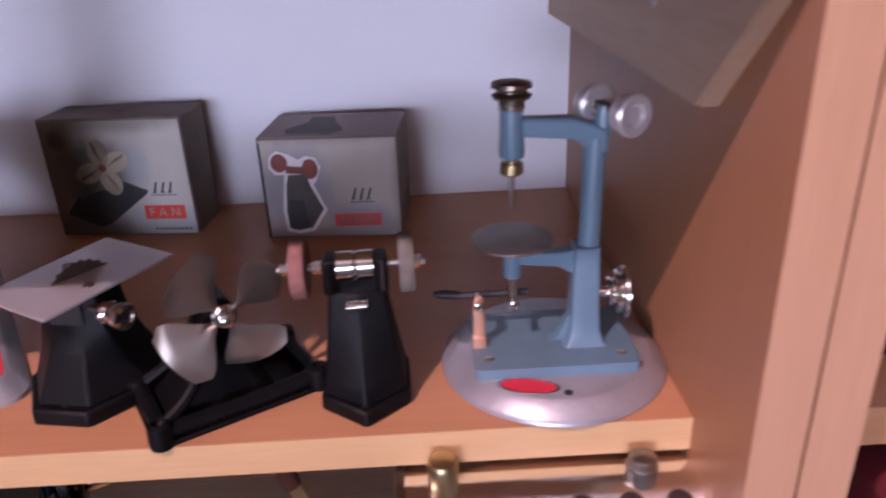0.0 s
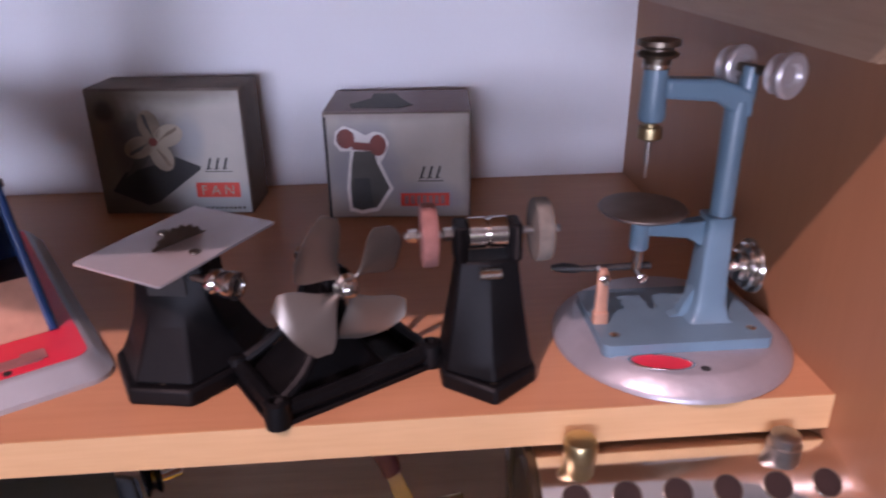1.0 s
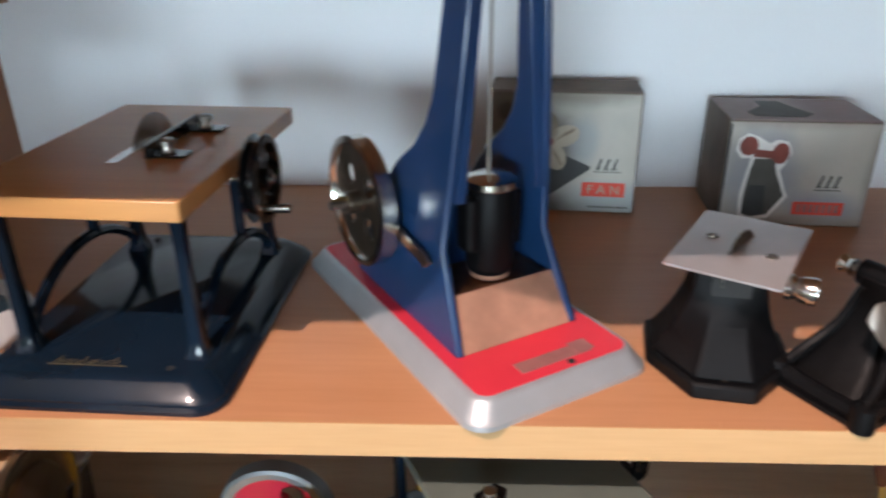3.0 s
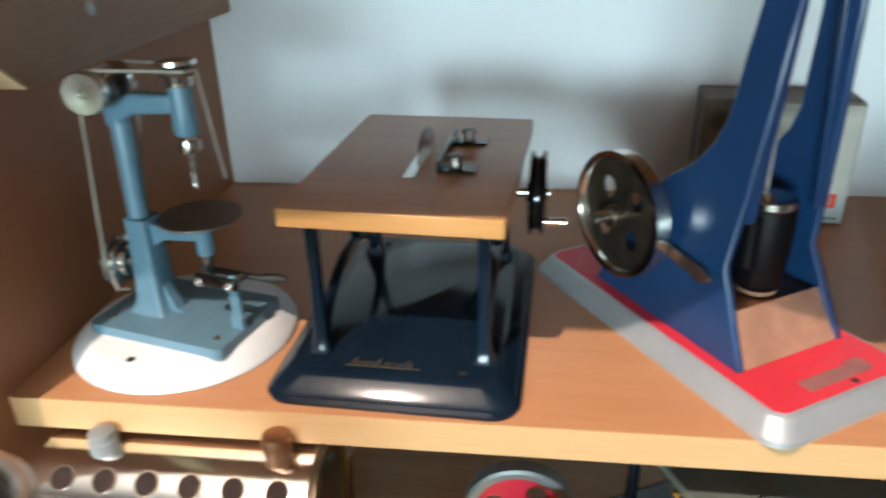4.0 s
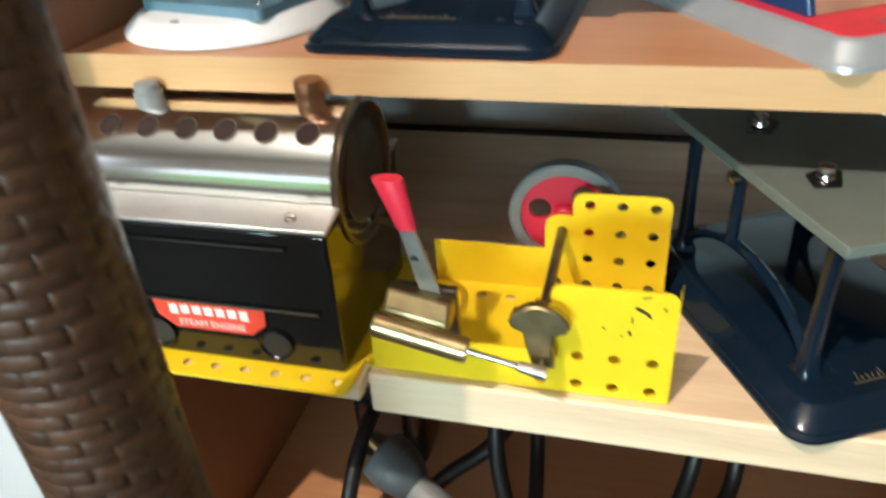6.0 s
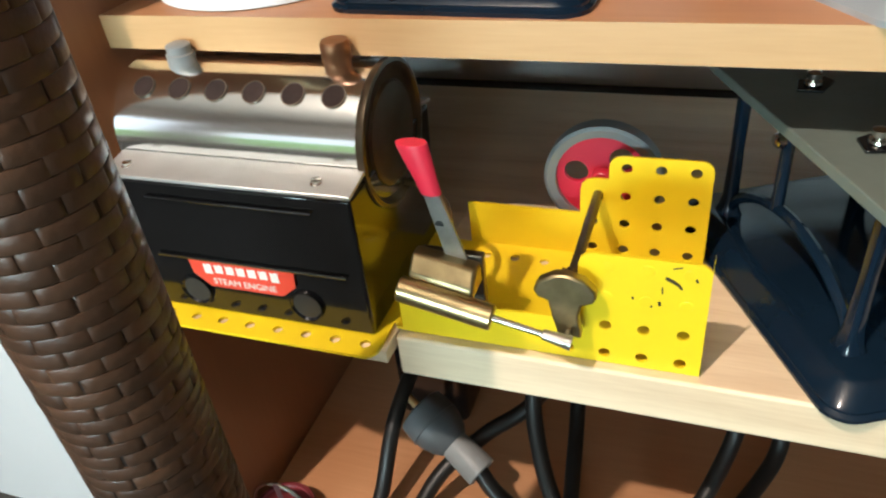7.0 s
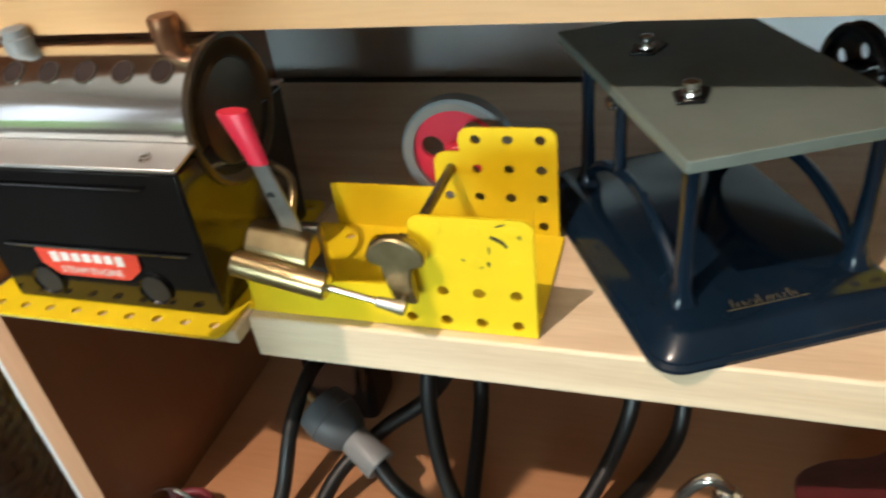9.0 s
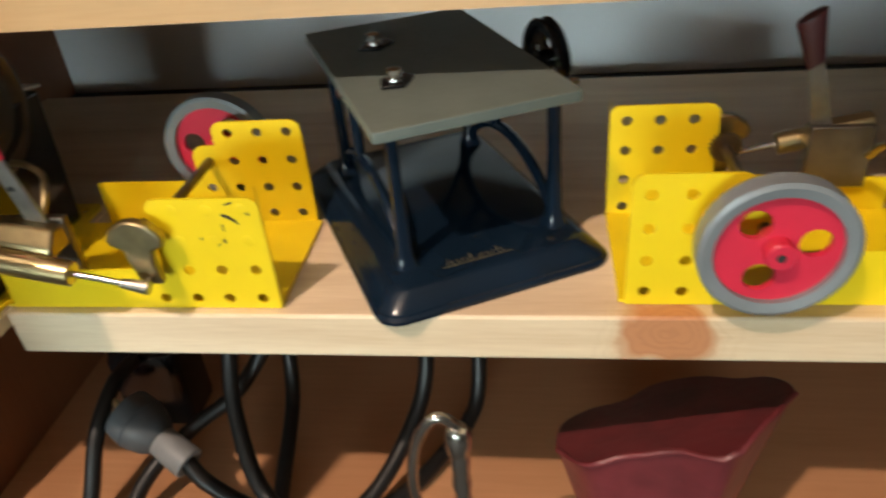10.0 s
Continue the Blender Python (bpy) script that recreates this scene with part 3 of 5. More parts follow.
        g = Geo().tube([f + Vector((0.005 * s, 0, 0.001)), (qx + 0.009 * s, -0.012, 0.034), (qx + 0.006 * s, -0.012, 0.0215), (qx + 0.005 * s, -0.0075, 0.0195)], 0.0006, 8)
        g.tube([f + Vector((-0.005 * s, 0.016, 0.0)), (qx + 0.005 * s, 0.006, 0.03)], 0.0006, 8)
        g.tube([f + Vector((0, 0, 0.0068)), (sx + 0.002 * s, -0.008, 0.1045), (sx - 0.006 * s, -0.005, 0.104), (sx - 0.0066 * s, 0.0, 0.104), (sx, 0.006, 0.104), f + Vector((0.001 * s, 0.019, 0.0062))], 0.0006, 8)
        g.tube([(sx - 0.0062 * s, 0.001, 0.104), (sx - 0.0085 * s, 0.002, 0.08), (sx - 0.0098 * s, 0.003, 0.066)], 0.0005, 6)
        part("drive_cord", g, BELT, ob, "thin grey drive cord")
    return ob


drill(pose(-0.0428, 0.0405, 0, 0, 0, 0), SILVERPAINT, -1, "small blue-grey bench drill on a silver round base with red badge", True, False, COPPER)
drill(pose(-0.522, 0.050, 0, 0, 0, -14) @ Matrix.Scale(1.08, 4), WHITEPAINT, 1, "small blue-grey bench drill with drive cord on a white round base", False, True, BLUEGREY)


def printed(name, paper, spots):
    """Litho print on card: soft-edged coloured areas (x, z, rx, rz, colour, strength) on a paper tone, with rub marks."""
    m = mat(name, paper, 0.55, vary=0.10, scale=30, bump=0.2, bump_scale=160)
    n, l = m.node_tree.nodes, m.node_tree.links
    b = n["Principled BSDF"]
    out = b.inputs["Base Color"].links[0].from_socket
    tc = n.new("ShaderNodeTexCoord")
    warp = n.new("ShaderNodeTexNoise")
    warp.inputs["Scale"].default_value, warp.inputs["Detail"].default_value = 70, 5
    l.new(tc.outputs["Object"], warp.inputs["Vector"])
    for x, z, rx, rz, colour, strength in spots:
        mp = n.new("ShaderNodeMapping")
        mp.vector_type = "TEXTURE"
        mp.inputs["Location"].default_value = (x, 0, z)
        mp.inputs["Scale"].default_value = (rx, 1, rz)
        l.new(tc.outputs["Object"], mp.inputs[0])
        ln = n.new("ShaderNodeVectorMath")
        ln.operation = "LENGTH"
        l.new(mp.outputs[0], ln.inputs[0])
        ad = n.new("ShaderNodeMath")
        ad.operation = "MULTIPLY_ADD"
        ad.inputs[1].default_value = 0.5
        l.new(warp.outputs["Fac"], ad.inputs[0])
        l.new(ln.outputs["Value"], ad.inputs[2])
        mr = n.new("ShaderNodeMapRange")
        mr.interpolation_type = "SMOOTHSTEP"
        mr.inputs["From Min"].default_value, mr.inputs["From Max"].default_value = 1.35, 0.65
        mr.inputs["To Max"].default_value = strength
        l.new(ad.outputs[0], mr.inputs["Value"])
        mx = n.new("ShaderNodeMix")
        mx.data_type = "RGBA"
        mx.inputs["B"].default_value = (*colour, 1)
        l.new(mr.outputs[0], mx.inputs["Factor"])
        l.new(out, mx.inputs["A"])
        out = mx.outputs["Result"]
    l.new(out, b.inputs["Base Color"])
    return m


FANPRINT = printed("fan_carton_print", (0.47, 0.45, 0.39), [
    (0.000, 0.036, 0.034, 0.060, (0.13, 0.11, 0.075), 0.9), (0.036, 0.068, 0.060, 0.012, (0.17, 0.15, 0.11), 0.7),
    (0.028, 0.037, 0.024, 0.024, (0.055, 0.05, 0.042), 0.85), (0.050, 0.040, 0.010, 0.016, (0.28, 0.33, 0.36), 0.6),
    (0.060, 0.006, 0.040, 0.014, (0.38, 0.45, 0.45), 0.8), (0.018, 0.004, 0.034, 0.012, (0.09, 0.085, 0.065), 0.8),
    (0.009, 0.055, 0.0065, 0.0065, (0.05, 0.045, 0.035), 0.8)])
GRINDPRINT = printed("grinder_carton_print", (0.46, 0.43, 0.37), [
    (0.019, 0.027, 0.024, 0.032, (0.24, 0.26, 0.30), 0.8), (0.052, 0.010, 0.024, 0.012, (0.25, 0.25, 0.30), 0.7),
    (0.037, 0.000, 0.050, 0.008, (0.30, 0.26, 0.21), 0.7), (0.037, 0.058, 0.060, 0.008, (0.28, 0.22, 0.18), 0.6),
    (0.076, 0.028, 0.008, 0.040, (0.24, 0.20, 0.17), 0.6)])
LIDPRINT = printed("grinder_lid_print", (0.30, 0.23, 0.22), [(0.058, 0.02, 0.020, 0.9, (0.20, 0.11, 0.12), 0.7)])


def carton(m, w, h, d, label, front, lid):
    """A card box: walls, and a printed front in the x-z plane at y = 0."""
    ob = thing("carton", label, "box", "cartons by the back panel", m)
    g = Geo().box(0, 0, 0, w, d, h)
    part("card_body", g, CARDDARK, ob, "", 0.0008)
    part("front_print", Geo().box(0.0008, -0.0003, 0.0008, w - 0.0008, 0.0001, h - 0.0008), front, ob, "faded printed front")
    part("flap", Geo().box(0.0004, 0.0002, h, w - 0.0004, d - 0.0004, h + 0.0005), lid, ob, "closed worn lid flap", 0.0002)
    return ob


def print_shape(name, pts, material, parent, y):
    """Ink on a carton's front: a thin raised outline in x and z."""
    m = Matrix(((1, 0, 0, 0), (0, 0, 1, y), (0, 1, 0, 0), (0, 0, 0, 1)))
    return part(name, Geo().plate(pts, [], 0.0002, m), material, parent)


def disc2(cx, cz, rx, rz, n=20, a0=0.0):
    return [(cx + rx * math.cos(a0 + 2 * math.pi * k / n), cz + rz * math.sin(a0 + 2 * math.pi * k / n)) for k in range(n)]


def turned(pts, cx, cz, deg):
    c, s = math.cos(radians(deg)), math.sin(radians(deg))
    return [(cx + (x * c - z * s), cz + (x * s + z * c)) for x, z in pts]


def rect2(x0, z0, x1, z1):
    return [(x0, z0), (x1, z0), (x1, z1), (x0, z1)]


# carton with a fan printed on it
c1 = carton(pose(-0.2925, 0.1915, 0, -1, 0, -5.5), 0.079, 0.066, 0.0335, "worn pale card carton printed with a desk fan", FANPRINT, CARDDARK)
print_shape("print_base", [(0.006, 0.013), (0.024, 0.005), (0.030, 0.007), (0.054, 0.0245), (0.0545, 0.0262), (0.042, 0.0315), (0.030, 0.027), (0.014, 0.023)], INKBLACK, c1, -0.0005)
print_shape("print_foot", [(0.014, 0.020), (0.026, 0.0275), (0.030, 0.036), (0.024, 0.037), (0.020, 0.029)], INKSHADE, c1, -0.0007)
for a_, ink in ((97, INKTAN), (22, INKCREAM), (-68, INKCREAM), (200, INKTAN)):
    print_shape("print_blade", turned(disc2(0.0085, 0, 0.0080, 0.0056, 22), 0.032, 0.0395, a_), ink, c1, -0.0009)
    print_shape("print_fold", turned([(0.002, -0.0006), (0.014, 0.0006), (0.015, 0.0024), (0.009, 0.0018)], 0.032, 0.0395, a_), INKTAN if ink is INKCREAM else INKSHADE, c1, -0.0011)
print_shape("print_hub", disc2(0.032, 0.0395, 0.0022, 0.0022), INKBROWN, c1, -0.0013)
for k in range(3):
    x = 0.0575 + k * 0.0042
    print_shape("print_bar", [(x, 0.0248), (x + 0.0012, 0.0246), (x + 0.0030, 0.0306), (x + 0.0020, 0.0310)], INKBLACK, c1, -0.0007)
    print_shape("print_bar", [(x - 0.0004, 0.0246), (x + 0.0024, 0.0250), (x + 0.0024, 0.0255), (x - 0.0004, 0.0252)], INKBLACK, c1, -0.0009)
print_shape("print_bar", rect2(0.0560, 0.0233, 0.0705, 0.0237), INKBLACK, c1, -0.0007)
print_shape("print_label", rect2(0.0505, 0.0095, 0.0735, 0.0175), INKRED, c1, -0.0007)
lettering("F A N", 0.0072, INKCREAM, c1, pose(0.062, -0.0012, 0.0134, 90, 0, 0))
for k in range(9):
    print_shape("print_bar", rect2(0.0545 + k * 0.0024, 0.0030, 0.0561 + k * 0.0024, 0.0041), INKSHADE, c1, -0.0007)

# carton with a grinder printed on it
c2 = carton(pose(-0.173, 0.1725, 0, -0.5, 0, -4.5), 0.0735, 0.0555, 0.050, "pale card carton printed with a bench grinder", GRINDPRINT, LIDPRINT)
print_shape("print_edge", rect2(0.0004, 0.0004, 0.0018, 0.0535), INKBLACK, c2, -0.0005)
out2 = [(0.011, 0.004), (0.017, 0.0025), (0.026, 0.004), (0.034, 0.016), (0.032, 0.020), (0.028, 0.030), (0.030, 0.033), (0.0325, 0.040), (0.030, 0.045), (0.025, 0.046), (0.021, 0.044), (0.016, 0.047), (0.010, 0.049), (0.006, 0.046), (0.005, 0.040), (0.008, 0.036), (0.013, 0.036), (0.012, 0.030), (0.010, 0.016)]
print_shape("print_halo", out2, INKWHITE, c2, -0.0005)
print_shape("print_body", [(0.0125, 0.006), (0.017, 0.0045), (0.025, 0.006), (0.032, 0.0165), (0.026, 0.030), (0.025, 0.036), (0.015, 0.036), (0.0135, 0.030), (0.012, 0.016)], INKSHADE, c2, -0.0007)
print_shape("print_body", [(0.014, 0.022), (0.022, 0.022), (0.0235, 0.006), (0.017, 0.0055), (0.0125, 0.007)], INKBLACK, c2, -0.0009)
print_shape("print_wheel", disc2(0.011, 0.0425, 0.0045, 0.0050), INKBROWN, c2, -0.0009)
print_shape("print_wheel", disc2(0.027, 0.0390, 0.0042, 0.0055), INKBROWN, c2, -0.0009)
print_shape("print_axle", [(0.014, 0.037), (0.024, 0.036), (0.024, 0.040), (0.014, 0.041)], INKBROWN, c2, -0.00085)
for k in range(3):
    x = 0.0475 + k * 0.0040
    print_shape("print_bar", [(x, 0.0215), (x + 0.0012, 0.0213), (x + 0.0030, 0.0276), (x + 0.0020, 0.0280)], INKBLACK, c2, -0.0007)
    print_shape("print_bar", [(x - 0.0004, 0.0213), (x + 0.0024, 0.0217), (x + 0.0024, 0.0222), (x - 0.0004, 0.0219)], INKBLACK, c2, -0.0009)
print_shape("print_bar", rect2(0.0465, 0.0198, 0.0595, 0.0203), INKBLACK, c2, -0.0007)
print_shape("print_label", rect2(0.0375, 0.0065, 0.0625, 0.0135), INKRED, c2, -0.0007)
for k in range(7):
    print_shape("print_bar", rect2(0.0395 + k * 0.0031, 0.0078, 0.0415 + k * 0.0031, 0.0122), GREYPRINT, c2, -0.0009)
part("lid_print", Geo().plate([(0.010, 0.004), (0.034, 0.003), (0.040, 0.010), (0.034, 0.024), (0.030, 0.038), (0.018, 0.038), (0.018, 0.026), (0.008, 0.012)], [], 0.0003, Matrix.Translation((0.004, 0.003, 0.0560))), INKSHADE, c2, "dark printed shape on the lid")


def pedestal(ob, w, tip, shoulder, back, top_w, top_y0, top_y1, height, nose=0.0008, flare=1.15):
    """Cast pedestal with a pointed foot; local -y is its front."""
    def ring(z, k, wz, y0, y1, y2):
        return [(-nose * wz / w, y0, z), (nose * wz / w, y0, z), (wz, y1, z), (wz, y2, z), (-wz, y2, z), (-wz, y1, z)]
    g = Geo().loft([ring(0, 0, w, -tip, -shoulder, back), ring(0.006, 0, w * 0.99, -tip + 0.0005, -shoulder + 0.0004, back)])
    foot = part("foot", g, BLACKCAST, ob, "pointed cast foot", 0.0012)
    rows = []
    for u in (0.0, 0.08, 0.18, 0.30, 0.42, 0.55, 0.70, 1.0):
        z = 0.0058 + (height - 0.0058) * u
        k = (1 - u) ** flare
        f = max(0.0, 1 - u / 0.72) if flare > 1.5 else (1 - u) ** 1.1
        rows.append(ring(z, 0, top_w + (w * 0.93 - top_w) * k, top_y0 + (0.0035 - tip - top_y0) * f, top_y0 + 0.001 + (0.0 - shoulder - top_y0) * k, top_y1 + (back - 0.001 - top_y1) * k))
    g = Geo().loft(rows)
    part("pedestal", g, BLACKCAST, ob, "", 0.0010, 30)
    part("mounting_hole", Geo().lathe([(0, 0), (0.0012, 0), (0.0012, 0.0003), (0, 0.0003)], Matrix.Translation((0, -tip + 0.0045, 0.006)), 12), DARKSTEEL, foot)


# bench grinder
gr = thing("bench_grinder", "black cast model bench grinder with two grinding stones", "model grinder", "small black tools", pose(-0.1108, 0.025, 0, 0, 0, 2))
pedestal(gr, 0.0158, 0.0205, 0.0085, 0.014, 0.0095, -0.0055, 0.0055, 0.044)
for x in (-0.0085, 0.0085):
    part("bearing_cheek", Geo().loft([[(x + a, y, z) for a, y in rounded(-0.0022, -0.0048, 0.0022, 0.0048, 0.001, 2)] for z in (0.043, 0.0555)]), BLACKCAST, gr, "", 0.0015)
part("drive_pulley", Geo().lathe([(0.0046, -0.0062), (0.005, -0.006), (0.005, -0.0008), (0.0042, 0), (0.005, 0.0008), (0.005, 0.006), (0.0046, 0.0062)], along((0, 0, 0.0518), (1, 0, 0)), 28), CHROME, gr, "double nickel pulley")
part("axle", Geo().rod((-0.026, 0, 0.0518), (0.0235, 0, 0.0518), 0.0012, None, 12), STEEL, gr)
part("grinding_stone", Geo().lathe([(0.0012, -0.0024), (0.0098, -0.0024), (0.0102, -0.0018), (0.0102, 0.0018), (0.0098, 0.0024), (0.0012, 0.0024)], along((-0.0185, 0, 0.0518), (1, 0, 0)), 32), GRITRED, gr, "dusty red grinding stone")
part("grinding_stone", Geo().lathe([(0.0012, -0.0024), (0.0098, -0.0024), (0.0102, -0.0018), (0.0102, 0.0018), (0.0098, 0.0024), (0.0012, 0.0024)], along((0.0172, 0, 0.0518), (1, 0, 0)), 32), GRITGREY, gr, "grey grinding stone")
for x in (-0.0235, 0.0205, -0.0125):
    part("axle_nut", Geo().lathe([(0.001, -0.0018), (0.0022, -0.0014), (0.0022, 0.0014), (0.001, 0.0018)], along((x, 0, 0.0518), (1, 0, 0)), 6), CHROME, gr)
part("tool_rest", Geo().lathe([(0.0001, -0.0036), (0.0030, -0.0034), (0.0030, 0.0034), (0.0001, 0.0036)], along((0, -0.0065, 0.0405), (1, 0, 0)) @ Matrix.Diagonal((1.0, 0.6, 1, 1)), 20), CHROME, gr, "bright metal tool rest")

# small circular saw with a tin table
sw = thing("table_saw", "black cast model circular saw with a pale tin table", "model saw", "small black tools", pose(-0.2108, 0.0395, 0, 0, 0, -29))
pedestal(sw, 0.0250, 0.0264, 0.006, 0.016, 0.0115, -0.0085, 0.0080, 0.0445, 0.0105, 2.1)
for o_ in sw.children:
    o_.matrix_local = Matrix.Translation((-0.002, 0, 0)) @ Matrix.Rotation(radians(19), 4, "Z")
part("throat", Geo().plate(rounded(-0.0065, -0.006, 0.0065, 0.006, 0.001, 2), [], 0.0006, Matrix.Translation((-0.002, 0, 0.037)) @ Matrix.Rotation(radians(19), 4, "Z") @ Matrix.Translation((0, -0.0091, 0)) @ pose(0, 0, 0, 90, 0, 0)), BLACKMATT, sw, "dark opening under the table")
m = pose(0, 0.0008, 0.0458, 1, 0, -2.5)
tb = part("saw_table", Geo().plate(rounded(-0.0185, -0.0262, 0.0185, 0.0262, 0.0008, 2), [(-0.010, 0.004, 0.0018), (0.011, -0.004, 0.0018)], 0.0008, m), PLATEWHITE, sw, "flat pale tin plate")
blade = [((0.0125 if k % 2 else 0.0116) * math.cos(2 * math.pi * k / 48), (0.0125 if k % 2 else 0.0116) * math.sin(2 * math.pi * k / 48)) for k in range(48)]
part("saw_blade", Geo().plate(blade, [], 0.0006, Matrix.Translation((0, 0.001, 0.0395)) @ pose(0, 0, 0, 90, 0, 78)), DARKSTEEL, sw, "dark toothed saw blade")
for x, y in ((-0.010, 0.004), (0.011, -0.004)):
    part("table_screw", Geo().lathe([(0.0005, 0), (0.0019, 0.0002), (0.0018, 0.0007), (0.0004, 0.0009)], Matrix.Translation((x, y, 0.0465)), 14), DARKSTEEL, sw)
part("axle", Geo().rod((-0.012, -0.004, 0.0375), (0.0235, -0.004, 0.0375), 0.0014, None, 12), STEEL, sw)
part("drive_pulley", Geo().lathe([(0.0012, -0.005), (0.0042, -0.0048), (0.0044, -0.003), (0.0036, -0.0018), (0.0044, 0), (0.0048, 0.003), (0.0046, 0.0048), (0.003, 0.0052), (0.0028, 0.0042), (0.001, 0.0042)], along((0.0215, -0.004, 0.0375), (1, 0, 0)), 28), CHROME, sw, "nickel drive pulley")

# fan
fa = thing("desk_fan", "black cast model fan with four bare metal blades", "model fan", "small black tools", pose(-0.1620, 0.0306, 0, 0, 0, 31))
rails = [((-0.028, -0.016), (0.028, -0.016)), ((0.028, -0.016), (0.028, 0.016)), ((0.028, 0.016), (-0.028, 0.016)), ((-0.028, 0.016), (-0.028, -0.016))]
bs = part("foot", Geo().plate(rounded(-0.0315, -0.0195, 0.0315, 0.0195, 0.004, 4), [], 0.0018), BLACKCAST, fa, "ribbed cast foot", 0.0006)
g = Geo()
for (xa, ya), (xb, yb) in rails:
    c_ = curve([(xa, ya, 0.0050), (xa * 0.75 + xb * 0.25, ya * 0.75 + yb * 0.25, 0.0042), (xa * 0.5 + xb * 0.5, ya * 0.5 + yb * 0.5, 0.0040), (xa * 0.25 + xb * 0.75, ya * 0.25 + yb * 0.75, 0.0042), (xb, yb, 0.0050)], 4)
    g.tube(c_, 0.0030, 8)
part("rail", g, BLACKCAST, bs, "rough cast edge rail")
for x, y in ((-0.0285, -0.0165), (0.0285, -0.0165), (-0.0285, 0.0165), (0.0285, 0.0165)):
    part("boss", Geo().lathe([(0.0042, 0), (0.0044, 0.003), (0.0040, 0.0085), (0.0022, 0.0092), (0.0012, 0.0070)], Matrix.Translation((x, y, 0)), 16), BLACKCAST, bs)
# a waisted pedestal: broad spread feet drawn in to a narrow neck
ped = []
for z, w, d in ((0.0015, 0.0270, 0.0150), (0.0060, 0.0215, 0.0135), (0.0110, 0.0160, 0.0115), (0.0170, 0.0112, 0.0092), (0.0240, 0.0078, 0.0074), (0.0310, 0.0058, 0.0066), (0.0385, 0.0050, 0.0070)):
    ped.append([(x, y + 0.002, z) for x, y in rounded(-w, -d, w * 0.55, d, min(w, d) * 0.35, 3)])
part("pedestal", Geo().loft(ped), BLACKCAST, fa, "", 0.0008)
for ya, yb in ((-0.0150, -0.0065), (0.0150, 0.0065)):
    rib = curve([(-0.0275, ya, 0.006), (-0.0170, ya * 0.85, 0.0125), (-0.0095, ya * 0.6, 0.0215), (-0.0050, yb, 0.0345)], 5)
    part("rib", Geo().tube(rib, [0.0022 - 0.0007 * k / (len(rib) - 1) for k in range(len(rib))], 8), BLACKCAST, fa, "raised cast rib")
part("bearing", Geo().rod((0, -0.0075, 0.0375), (0, 0.011, 0.0375), 0.0046, None, 20), BLACKCAST, fa)
part("axle", Geo().rod((0, -0.0155, 0.0375), (0, 0.0175, 0.0375), 0.0012, None, 12), STEEL, fa)
part("axle_pulley", Geo().lathe([(0.001, -0.0025), (0.0034, -0.0022), (0.0024, 0), (0.0034, 0.0022), (0.001, 0.0025)], along((0, 0.016, 0.0375), (0, 1, 0)), 20), CHROME, fa)
hub = part("hub", Geo().lathe([(0.0042, 0), (0.0046, 0.001), (0.0036, 0.0022), (0.0026, 0.0024), (0.0026, 0.0048), (0.0018, 0.0056), (0.0004, 0.0058)], along((0, -0.0115, 0.0375), (0, -1, 0)), 24), CHROME, fa, "domed bright hub nut")
for k in range(4):
    a0 = radians(31 + 90 * k)
    n_r, n_a = 8, 7
    vs, fs = [], []
    for i in range(n_r + 1):
        r = 0.003 + 0.0205 * i / n_r
        half = radians(8 + 28 * math.sin(min(1.0, i / n_r * 1.12) * math.pi * 0.62))
        if i == n_r:
            half *= 0.62
        for j in range(n_a):
            q = -1 + 2 * j / (n_a - 1)
            an = a0 + q * half
            vs.append((r * math.cos(an), -0.0122 - 0.0050 * q * (i / n_r) ** 0.7 - 0.001 * (1 - q * q), 0.0375 + r * math.sin(an)))
    n1 = len(vs)
    vs += [(x, y + 0.0004, z) for x, y, z in vs]
    for i in range(n_r):
        for j in range(n_a - 1):
            p0 = i * n_a + j
            fs += [(p0, p0 + 1, p0 + n_a + 1, p0 + n_a), (n1 + p0, n1 + p0 + n_a, n1 + p0 + n_a + 1, n1 + p0 + 1)]
    rim = [i * n_a for i in range(n_r + 1)] + [n_r * n_a + j for j in range(1, n_a)] + [i * n_a + n_a - 1 for i in range(n_r - 1, -1, -1)] + [j for j in range(n_a - 2, 0, -1)]
    fs += [(rim[i], rim[(i + 1) % len(rim)], rim[(i + 1) % len(rim)] + n1, rim[i] + n1) for i in range(len(rim))]
    part("blade", Geo().add(vs, fs), BLADE, fa, "curved bare metal blade")


# ---- the stamping hammer on its red base ----
hm = thing("drop_hammer", "blue model drop hammer on a red and silver base", "model hammer", "", pose(-0.3081, 0.0775, 0, 0, 0, 31.8))
W2, D2 = 0.0385, 0.0755
rings = []
for z, e, r in ((0, 0, 0.009), (0.0018, 0.0002, 0.009), (0.0028, 0.0014, 0.009), (0.0075, 0.0042, 0.008), (0.0086, 0.0056, 0.007)):
    rings.append([(x, y, z) for x, y in rounded(-W2 + e, -D2 + e, W2 - e, D2 - e, r, 6)])
hb = part("base", Geo().loft(rings), SILVERRIM, hm, "silver pressed metal base")
part("red_panel", Geo().plate(rounded(-W2 + 0.0068, -D2 + 0.0068, W2 - 0.0068, D2 - 0.0068, 0.005), [], 0.0004, Matrix.Translation((0, 0, 0.0084))), RED, hb, "bright red painted panel")
part("label_plate", Geo().plate(rect2(-0.016, -D2 + 0.0115, 0.014, -D2 + 0.0175), [], 0.0003, Matrix.Translation((0.004, 0, 0.0088))), GREYPRINT, hb, "small grey label")
